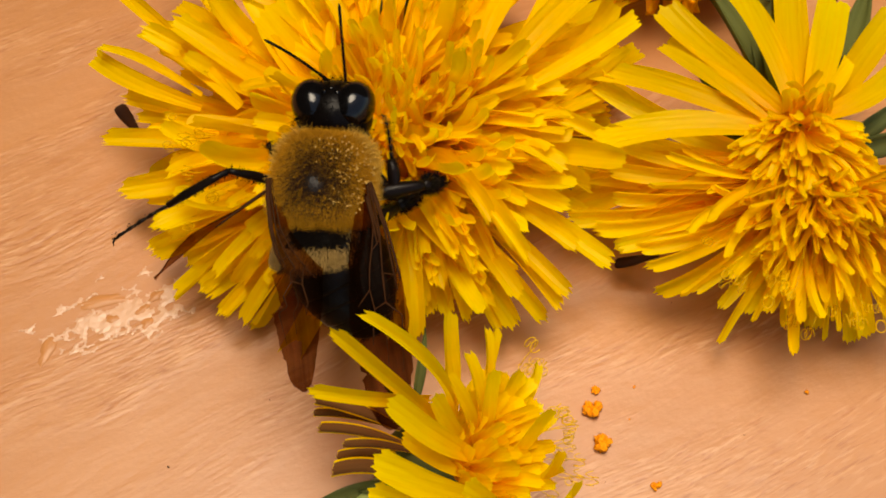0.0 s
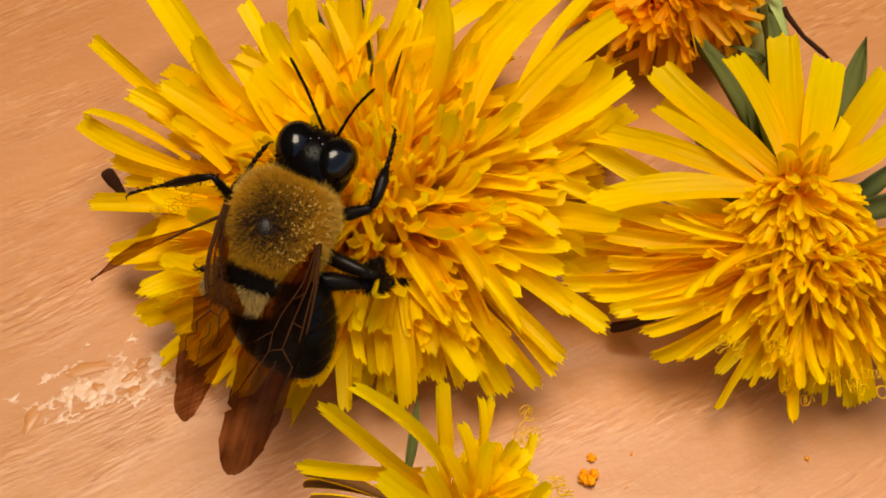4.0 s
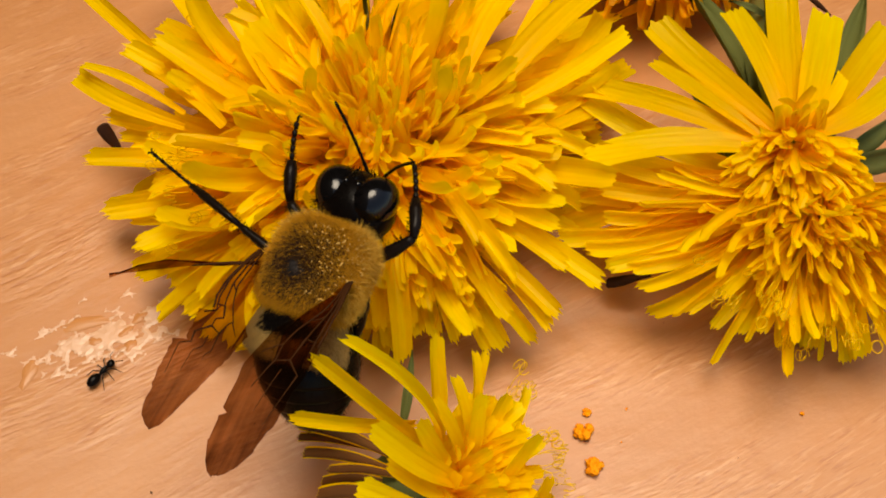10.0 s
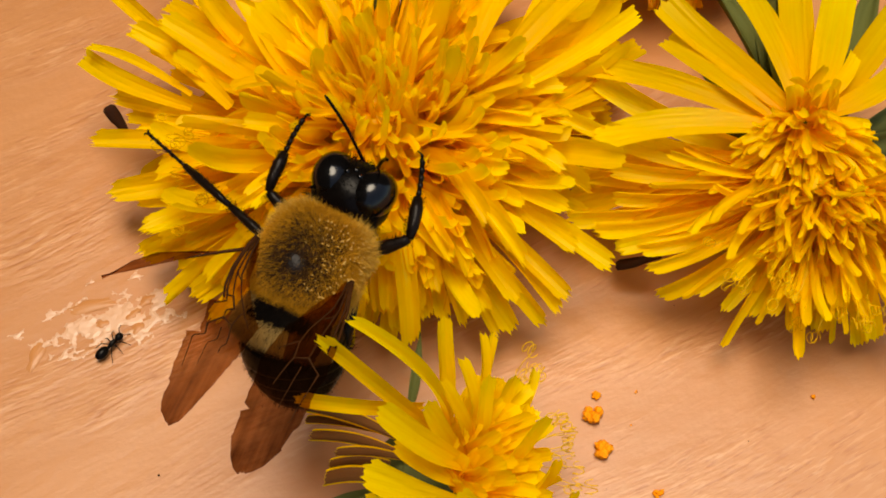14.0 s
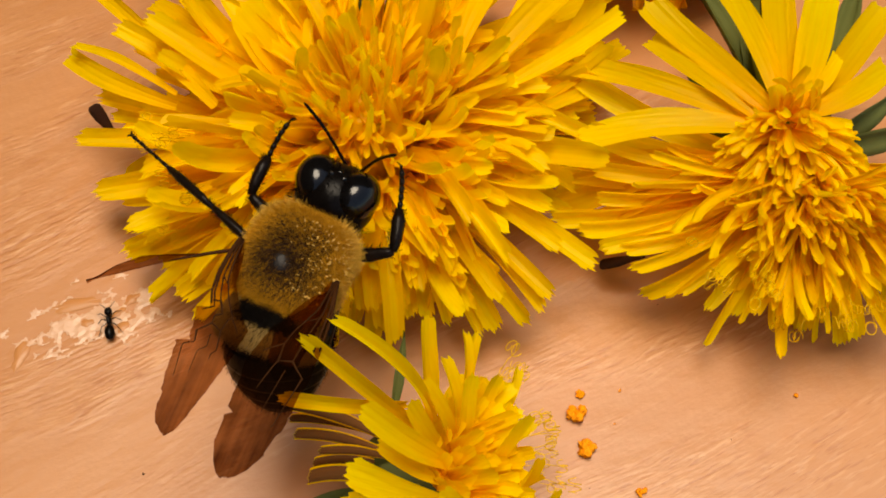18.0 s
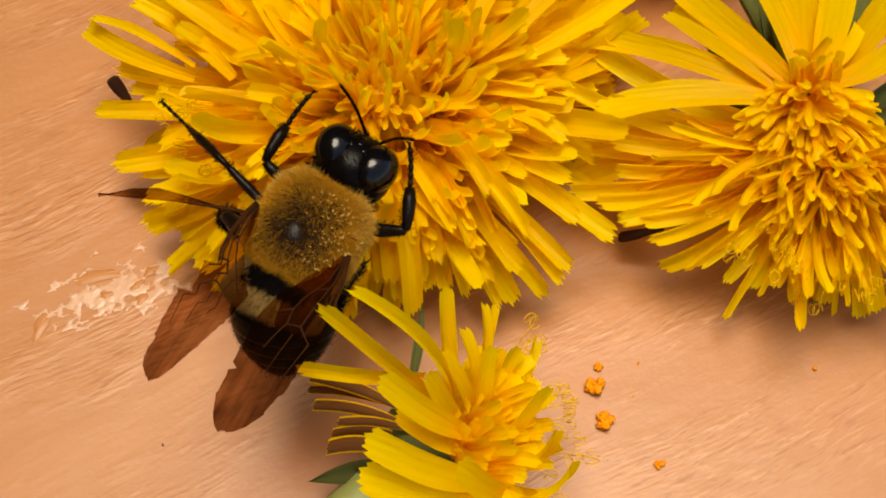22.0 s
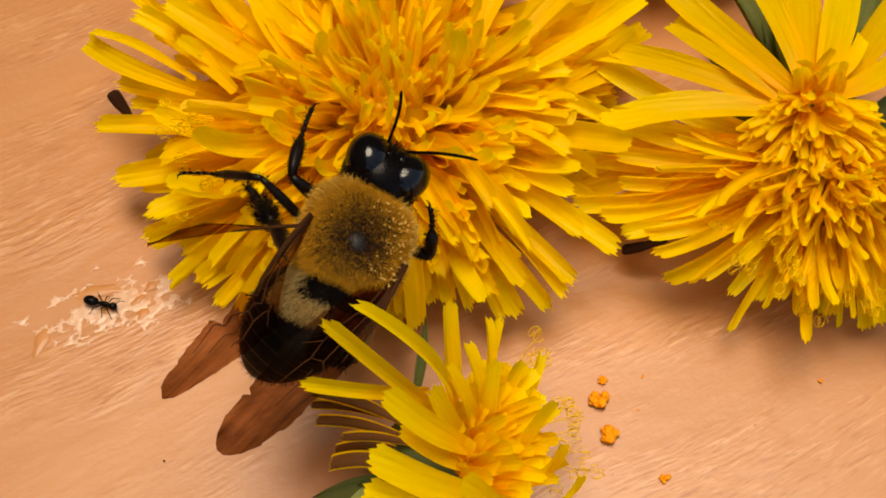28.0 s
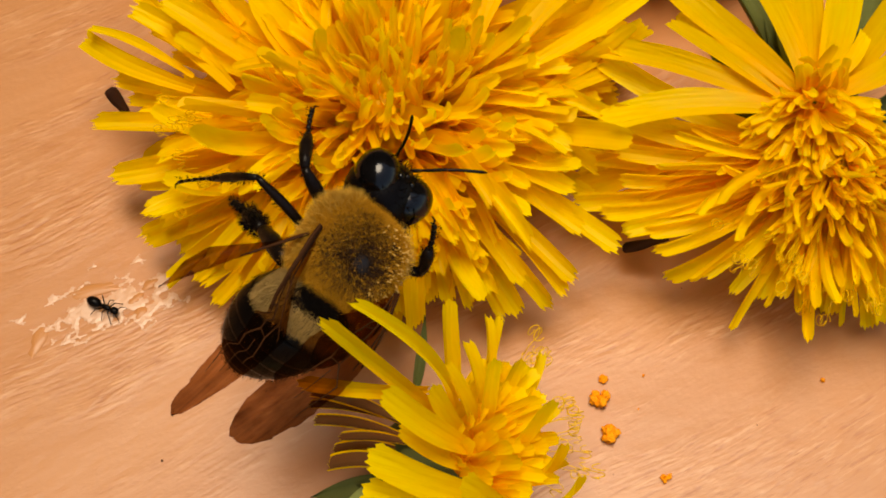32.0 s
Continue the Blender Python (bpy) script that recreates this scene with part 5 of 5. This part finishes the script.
    for i in range(12):
        for k in range(32):
            a = 2 * math.pi * k / 32
            verts.append((long * i / 11, wide(i / 11) * math.cos(a), wide(i / 11) * 0.8 * math.sin(a)))
    for i in range(11):
        for k in range(32):
            a, b = i * 32 + k, i * 32 + (k + 1) % 32
            faces.append((a, b, b + 32, a + 32))
    faces += [tuple(range(32))[::-1], tuple(range(11 * 32, 12 * 32))]
    segment = part("first_segment", mesh_of("first_segment", verts, faces, BLACK), bee, "", Matrix.Translation(Vector((-2.3, 0, -0.9)) * MM) @ frame_of((-0.88, -0.07, -0.46), (0, 0, 1)))
    for mat, count, name, size in ((HAIR_PALE, 26000, "pale yellow-grey fur band", 0.55), (HAIR_DARK, 60000, "short black fur", 0.3)):
        places, normals = [], []
        for _ in range(count):
            s, a = rng.uniform(0.0, 0.97), rng.uniform(0, 2 * math.pi)
            bare = s < 0.50 + rng.gauss(0, 0.04) and math.sin(a) > 0.70 + rng.gauss(0, 0.06)
            if bare == (mat is HAIR_PALE):
                continue
            w = Vector((0, math.cos(a), 0.8 * math.sin(a)))
            places.append(Vector((s * long, 0, 0)) + w * wide(s))
            normals.append(w.normalized())
        part("fur", mesh_of("fur", *hairs(rng, places, normals, size * MM, 0.026 * MM, Vector((1.6, 0, 0)), 0.35), mat), segment, name)
    return bee, thorax, head, abdomen, antennae


def wing(bee, name, label, length, lead, rows, arch=1.3, fine=True, seed=1):
    """A smoky wing along x from its root. lead: side of the stiff leading edge (+1 or -1 in y). rows: share of the length, leading and trailing edge, millimetres."""
    rng = random.Random(seed)
    L, cols = length * MM, 10
    def edges(s):
        for (s0, a0, b0), (s1, a1, b1) in zip(rows, rows[1:]):
            if s <= s1:
                f = (s - s0) / (s1 - s0)
                return a0 + (a1 - a0) * f, b0 + (b1 - b0) * f
        return rows[-1][1:]
    def spot(s, v):
        a, b = edges(s)
        y = lead * (a + (b - a) * v) * MM
        z = 0.22 * MM * math.sin(v * 9 + s * 3) * (1 - s) * min(1, s * 4) + 0.07 * MM * math.sin(v * 14 + s * 5) * s - 0.35 * MM * v * v + arch * MM * math.sin(math.pi * s)
        return Vector((s * L, y, z))
    steps = sorted({r[0] for r in rows} | {i / 40 for i in range(41)})
    jag = {q: rng.uniform(0, 0.05) if q > 0.45 else 0.0 for q in steps}
    verts = [spot(q, jag[q] + (1 - jag[q] * 1.6) * j / cols) for q in steps for j in range(cols + 1)]
    faces = [(a, a + 1, a + cols + 2, a + cols + 1) for i in range(len(steps) - 1) for a in range(i * (cols + 1), i * (cols + 1) + cols)]
    ob = part(name, mesh_of(name, verts, faces, WING if fine else HIND), bee, label)
    lines = [(0, 0.03, 0.42, 0.03, 0.17), (0, 0.14, 0.46, 0.12, 0.13)]
    if fine:
        lines += [(0, 0.30, 0.40, 0.34, 0.11), (0, 0.50, 0.44, 0.62, 0.10), (0.40, 0.10, 0.38, 0.34, 0.10), (0.38, 0.34, 0.50, 0.36, 0.10), (0.50, 0.36, 0.56, 0.12, 0.10), (0.50, 0.36, 0.52, 0.56, 0.08),
                  (0.52, 0.56, 0.44, 0.62, 0.08), (0.52, 0.56, 0.66, 0.68, 0.07), (0.56, 0.12, 0.62, 0.14, 0.09), (0.62, 0.14, 0.78, 0.20, 0.05), (0.55, 0.40, 0.74, 0.46, 0.05), (0.24, 0.32, 0.28, 0.56, 0.08), (0.44, 0.62, 0.50, 0.85, 0.06)]
    for s0, v0, s1, v1, r in lines:
        pts = [spot(s0 + (s1 - s0) * i / 14, v0 + (v1 - v0) * i / 14) + Vector((0, 0, 0.02 * MM)) for i in range(15)]
        part("vein", mesh_of("vein", *tube(pts, [0.78 * r * MM * (1 - 0.5 * i / 14) for i in range(15)], 6), VEIN), ob)
    return ob


def leg(bee, name, upper, lower, thick, furry, seed):
    """Upper leg along x; the shin and the foot swing at its end."""
    rng = random.Random(seed)
    f = thick
    top = part(name, mesh_of(name, *limb([(0, 0, 0), (upper * 0.2, 0, 0.1), (upper * 0.55, 0, 0.15), (upper * 0.9, 0, 0.05), (upper, 0, 0)],
                                         [0.45 * f, 0.55 * f, 0.58 * f, 0.42 * f, 0.34 * f]), LEG), bee, "black jointed leg")
    a, b = lower * 0.52, lower
    shin = part("shin", mesh_of("shin", *limb([(0, 0, 0), (a * 0.3, 0, 0.08), (a * 0.7, 0, 0.06), (a, 0, 0)], [0.33 * f, 0.48 * f, 0.55 * f, 0.36 * f]), LEG), top)
    seg = []
    for k in range(5):
        x0, x1 = a + (b - a) * k / 5, a + (b - a) * (k + 0.94) / 5
        seg.append(limb([(x0, 0, -0.05 * k * k / 4), (x0 * 0.4 + x1 * 0.6, 0, -0.05 * k * k / 4), (x1, 0, -0.05 * (k + 1) ** 2 / 4)], [0.17 * f, 0.24 * f, 0.19 * f], 7))
    for k in (-1, 1):
        seg.append(limb([(b, 0, -0.3), (b + 0.3, k * 0.15, -0.35), (b + 0.45, k * 0.28, -0.6)], [0.09, 0.07, 0.03], 5))
    foot = part("foot", mesh_of("foot", *joined(seg), LEG), top)
    for ob, x0, x1, r, n, length in ((top, 0.3, upper, 0.5 * f, 160, 0.35), (shin, 0.1, a, 0.48 * f, 700 if furry else 160, 0.6 if furry else 0.3), (foot, a, b, 0.22 * f, 220 if furry else 60, 0.35 if furry else 0.2)):
        pl, no = [], []
        for _ in range(n):
            an = rng.uniform(0, 6.283)
            w = Vector((0, math.cos(an), math.sin(an)))
            pl.append(Vector((rng.uniform(x0, x1) * MM, 0, 0)) + w * r * 0.9 * MM)
            no.append(w)
        v, fc = hairs(rng, pl, no, length * MM, 0.05 * MM, Vector((0.8, 0, 0)))
        me = ob.data
        old = [tuple(q.co) for q in me.vertices], [tuple(p.vertices) for p in me.polygons]
        vv, ff = joined([old, (v, fc)])
        ob.data = mesh_of(me.name, vv, ff, [LEG, HAIR_DARK], [0] * len(old[1]) + [1] * len(fc))
    return top, shin, foot, upper, lower


bee, thorax, head, abdomen, antennae = build_bee()
wing_left = wing(bee, "forewing", "smoky brown wing with a ragged, stepped edge", 14.7, -1,
                 [(0, 0.25, -0.3), (0.085, 0.45, -0.45), (0.25, 0.6, -0.7), (0.36, 0.5, -1.5), (0.44, 0.15, -2.3), (0.46, 0.95, -2.6), (0.61, 0.55, -2.25), (0.635, 1.3, -2.2), (0.84, 0.95, -1.4), (0.85, 0.8, -1.35), (0.93, 0.72, -1.0), (0.97, 0.42, -0.75), (1.0, -0.1, -0.35)], seed=3)
wing_right = wing(bee, "forewing", "smoky brown wing with a notch near its tip", 16.6, 1,
                  [(0, 0.25, -0.3), (0.1, 0.5, -0.5), (0.2, 0.8, -0.9), (0.36, 1.05, -2.2), (0.55, 1.2, -2.8), (0.75, 0.95, -2.6), (0.765, 0.9, -2.2), (0.785, 0.85, -2.6), (0.88, 0.5, -2.5), (0.95, 0.0, -2.1), (0.985, -0.5, -1.7), (1.0, -0.9, -1.3)], seed=4)
wing_blade = wing(bee, "hindwing", "narrow smoky hind wing held out sideways", 9.8, 1,
                  [(0, 0.12, -0.15), (0.25, 0.14, -0.35), (0.45, 0.15, -1.0), (0.62, 0.12, -1.5), (0.8, 0.08, -1.15), (0.92, 0.04, -0.4), (1.0, 0.0, -0.03)], 0.1, False)
wing_under = wing(bee, "hindwing", "smoky hind wing folded under the forewing", 8.0, 1,
                  [(0, 0.2, -0.3), (0.3, 0.5, -1.2), (0.6, 0.6, -1.9), (0.85, 0.35, -1.6), (0.95, 0.1, -1.1), (1.0, -0.3, -0.6)], 0.8, False, 8)
LEGS = {"LF": (leg(bee, "front_leg", 3.6, 5.6, 0.85, False, 1), (2.7, 2.0, -1.8)),
        "RF": (leg(bee, "front_leg", 3.6, 5.6, 0.85, False, 2), (2.7, -2.0, -1.8)),
        "LM": (leg(bee, "middle_leg", 4.4, 9.8, 0.6, False, 3), (0.4, 3.2, -1.4)),
        "RM": (leg(bee, "middle_leg", 4.2, 6.6, 1.0, True, 4), (0.4, -2.6, -2.4)),
        "LH": (leg(bee, "hind_leg", 4.4, 6.6, 1.15, True, 5), (-2.0, 2.6, -2.2)),
        "RH": (leg(bee, "hind_leg", 4.4, 6.6, 1.15, True, 6), (-2.0, -2.4, -2.4))}


# ---- ant ----
def build_ant():
    ant = new("ant")
    tagged(ant, "small dark brown ant walking on the board", "ant")
    for name, at, r in (("gaster", (-1.15, 0, 0.75), (0.75, 0.48, 0.45)), ("waist", (-0.38, 0, 0.65), (0.22, 0.16, 0.22)), ("thorax", (0.15, 0, 0.72), (0.55, 0.26, 0.28)), ("head", (0.98, 0, 0.72), (0.42, 0.36, 0.30))):
        bm = bmesh.new()
        blob(bm, Vector(at) * 0.86 * MM, Vector(r) * 0.86 * MM, seg=16, rings=12)
        part(name, from_bm(name, bm, BLACK), ant)
    for k in (-1, 1):
        for x, fx in ((0.4, 1.25), (0.15, 0.15), (-0.1, -1.2)):
            part("leg", mesh_of("leg", *limb([(x * 0.86, k * 0.13, 0.52), (x * 0.86 + (fx - x) * 0.36, k * 0.55, 0.8), (x * 0.86 + (fx - x) * 0.64, k * 0.82, 0.3), (fx * 0.82, k * 1.0, 0.03)], [0.055, 0.045, 0.032, 0.02], 6), LEG), ant)
        part("antenna", mesh_of("antenna", *limb([(1.07, k * 0.13, 0.73), (1.28, k * 0.4, 0.9), (1.65, k * 0.6, 0.64)], [0.035, 0.03, 0.025], 6), LEG), ant)
    return ant


ant = build_ant()


# ---- film, crumbs, specks ----
def dried_film(at, long, wide, turn, seed):
    """A thin broken whitish skin left by a spill: what a noise field leaves of an oval."""
    step, verts, faces, made = 0.11 * MM, [], [], {}
    nx, ny = int(long * MM / step), int(wide * MM / step)
    def field(i, j):
        u, v = 2 * i / nx - 1, 2 * j / ny - 1
        q = Vector((i * 0.035, j * 0.055, seed))
        r = u * u + v * v
        lace = abs(noise.noise(q * 3.1 + Vector((5, 1, 2)))) * 2.2 + abs(noise.noise(q * 6.5)) * 0.9
        return 0.62 - r + 0.9 * noise.noise(q * 1.3) - lace * (0.55 + 0.5 * noise.noise(q * 0.9 + Vector((9, 0, 0))))
    def corner(i, j):
        if (i, j) not in made:
            made[i, j] = len(verts)
            f = min(0.35, max(0.0, field(i, j)))
            verts.append(((i - nx / 2) * step, (j - ny / 2) * step, (0.012 + 0.20 * f + 0.02 * noise.noise(Vector((i * 0.2, j * 0.2, 7)))) * MM))
        return made[i, j]
    for i in range(nx):
        for j in range(ny):
            if field(i, j) > 0 and field(i + 1, j + 1) > -0.05:
                faces.append((corner(i, j), corner(i + 1, j), corner(i + 1, j + 1), corner(i, j + 1)))
    ob = new("dried_film")
    ob.matrix_basis = pose(at[0] * MM, at[1] * MM, 0, 0, 0, turn)
    # each island of the film is a flake of its own
    home = list(range(len(verts)))
    def root(a):
        while home[a] != a:
            home[a] = home[home[a]]
            a = home[a]
        return a
    for f in faces:
        for a in f[1:]:
            home[root(a)] = root(f[0])
    isles = {}
    for f in faces:
        isles.setdefault(root(f[0]), []).append(f)
    for isle in isles.values():
        if len(isle) > 5:
            ids = sorted({a for f in isle for a in f})
            back = {a: k for k, a in enumerate(ids)}
            part("flake", mesh_of("flake", [verts[a] for a in ids], [tuple(back[a] for a in f) for f in isle], FILM), ob)
    for x, y, a, w, turn, seed in ((-5.6, -1.2, 1.5, 0.55, 55, 1), (-0.2, 1.4, 2.3, 0.5, -12, 2), (0.1, -0.5, 0.62, 0.42, 0, 3), (2.6, -0.6, 0.65, 0.4, 20, 4), (4.0, 0.2, 0.8, 0.4, 15, 5), (2.6, -1.9, 0.7, 0.4, 30, 6)):
        verts, faces = [(0, 0, 0.10 * MM)], []
        for k in range(40):
            an = 2 * math.pi * k / 40
            r = 1 + 0.55 * noise.noise(Vector((math.cos(an) * 1.2, math.sin(an) * 1.2, seed * 3.1))) + 0.15 * noise.noise(Vector((math.cos(an) * 4, math.sin(an) * 4, seed)))
            for f, z in ((0.8, 0.09), (1.0, 0.004)):
                verts.append((a * MM * r * f * math.cos(an), w * MM * r * f * math.sin(an), z * MM))
        for k in range(40):
            p, q = 1 + 2 * k, 1 + 2 * ((k + 1) % 40)
            faces += [(0, p, q), (p, p + 1, q + 1, q)]
        part("smear", mesh_of("smear", verts, faces, SMEAR), ob, "tan smear in the film", pose(x * MM, y * MM, 0, 0, 0, turn))
    tagged(ob, "whitish dried film of a spill, broken and patchy, on the board", "stain")


dried_film((-26.9, -6.6), 16, 9, 22, 3.0)

def crumb(x, y, size, seed, mat, label, name):
    """A crumb: a clump of knobbly grains; a speck is a single one."""
    rng = random.Random(seed)
    ob = None
    for k in range((14 if size > 0.3 else 3) if mat is POLLEN else 1):
        bm = bmesh.new()
        at = Vector((rng.gauss(0, 0.30), rng.gauss(0, 0.34), 0.0)) if k else Vector((0, 0, 0))
        r, off = rng.uniform(0.18, 0.42), Vector((seed * 1.7, k * 2.3, 0))
        bmesh.ops.create_icosphere(bm, subdivisions=3, radius=1)
        for v in bm.verts:
            p = v.co.copy()
            v.co = p * r * (1 + 0.6 * noise.noise(p * 1.6 + off) + 0.5 * noise.noise(p * 4.5 + off)) * size * MM
        low = min(v.co.z for v in bm.verts)
        data = from_bm("grain" if k else name, bm, mat)
        if k:
            part("grain", data, ob, m=Matrix.Translation(at * size * MM + Vector((0, 0, -low + first))))
        else:
            ob, first = new(name, data), low
            ob.location = (x * MM, y * MM, -low)
    return tagged(ob, label, "crumb" if mat is POLLEN else "speck", "crumbs on the board")


for i, (x, y, s) in enumerate(((12.0, -14.9, 0.85), (12.3, -13.2, 0.42), (12.6, -17.6, 0.85), (15.5, -12.8, 0.25), (16.6, -21.0, 0.5), (14.9, -15.6, 0.22), (29.2, -13.4, 0.3))):
    crumb(x, y, s, 40 + i, POLLEN, "orange crumb of pollen on the board", "pollen_crumb")
for i, (x, y, s) in enumerate(((23.8, -16.9, 0.16), (19.0, -5.5, 0.13), (-21.0, -19.5, 0.2), (12.7, -20.7, 0.12), (-13.5, -14.0, 0.14))):
    crumb(x, y, s, 60 + i, SPECK, "tiny dark speck on the board", "speck")


# ---- what moves ----
def bend_leg(out, hip, foot, upper, lower):
    """Poses of a leg and its shin, for a foot at a place in the bee's space."""
    hip = Vector(hip) * MM
    way = foot - hip
    a, b = upper * MM, lower * MM
    d = max(abs(a - b) * 1.05, min(way.length, (a + b) * 0.995))
    way.normalize()
    out = (out - way * out.dot(way)).normalized()
    c = (a * a + d * d - b * b) / (2 * a * d)
    knee = way * (a * c) + out * (a * math.sqrt(max(0, 1 - c * c)))
    top = Matrix.Translation(hip) @ frame_of(knee, out)
    shin = frame_of(way * d - knee, out)
    local = top.to_3x3().inverted() @ shin.to_3x3()
    return top, Matrix.Translation((a, 0, 0)) @ local.to_4x4()


def knee_way(key, t, side):
    """Which way the knee bulges, in the bee's space; the rear legs are tucked in now and then."""
    if key[1] == "F":
        return Vector((0.15, side, 0.3))
    if key in ("RM", "RH"):
        s = min(1, max(0, (t - 3.5) / 2 if key == "RM" else t - 9))
        return Vector((0, side, 0.5)).lerp(Vector((-0.8, side * 0.15, -0.7)), s)
    if key == "LH":
        tucked = between(((0, 1), (3.5, 1), (5.5, 0.5), (6, 0.35), (7.5, 1), (19, 1), (21, 0), (23, 0), (24.5, 1), (25.5, 0.45), (27.5, 0), (32, 0)), t)[0]
        out = Vector((-0.3, 0.9, 0.1)).lerp(Vector((0, 0.55, 0.83)), min(1, max(0, (t - 3.5) / 3)))
        back, under = Vector((-1, 0, -0.1)), Vector((-0.3, -0.7, -0.6))
        return out.lerp(back, tucked * 2) if tucked < 0.5 else back.lerp(under, tucked * 2 - 1)
    return Vector((0, side * 0.55, 0.83))


def between(rows, t):
    """The values at t, straight between the rows."""
    for a, b in zip(rows, rows[1:]):
        if a[0] <= t <= b[0]:
            s = (t - a[0]) / (b[0] - a[0])
            return [p + (q - p) * s for p, q in zip(a[1:], b[1:])]
    return list(rows[-1][1:] if t > rows[-1][0] else rows[0][1:])


def motions():
    walk(bee, [(r[0], bee_pose(r)) for r in BEE])
    up = Vector((0, 0, 1))
    hang = lambda rows, at, tip: [(t, Matrix.Translation(Vector(at) * MM) @ frame_of((x, y, z), tip)) for t, x, y, z in rows]
    walk(abdomen, hang(ABDOMEN, (-2.9, 0, -1.3), up))
    walk(wing_left, hang(LEFT_WING, (-0.6, 3.3, 1.9), (-0.5, -0.3, 1)))
    walk(wing_right, hang(RIGHT_WING, (-0.6, -3.3, 1.9), (-0.3, -0.2, 1)))
    walk(wing_under, hang(RIGHT_WING, (-1.3, -3.1, 1.6), (-0.3, -0.2, 1)))
    walk(wing_blade, hang(BLADE, (-1.0, 3.6, 1.0), (0.35, 0.1, 0.95)))
    walk(antennae[0], hang(LEFT_ANTENNA, (2.3, 0.45, 0.55), up))
    walk(antennae[1], hang(RIGHT_ANTENNA, (2.3, -0.45, 0.55), up))
    for key, ((top, shin, foot, upper, lower), hip) in LEGS.items():
        side = 1 if key[0] == "L" else -1
        tops, shins = [], []
        for row in BEE:
            place = bee_pose(row).inverted() @ (Vector(between(FEET[key], row[0])) * MM)
            a, b = bend_leg(knee_way(key, row[0], side), hip, place, upper, lower)
            tops.append((row[0], a))
            shins.append((row[0], b))
        walk(top, tops)
        walk(shin, shins)
        walk(foot, shins)
    walk(ant, [(t, pose(x * MM, y * MM, 0, 0, 0, a)) for t, x, y, a in ANT])


motions()
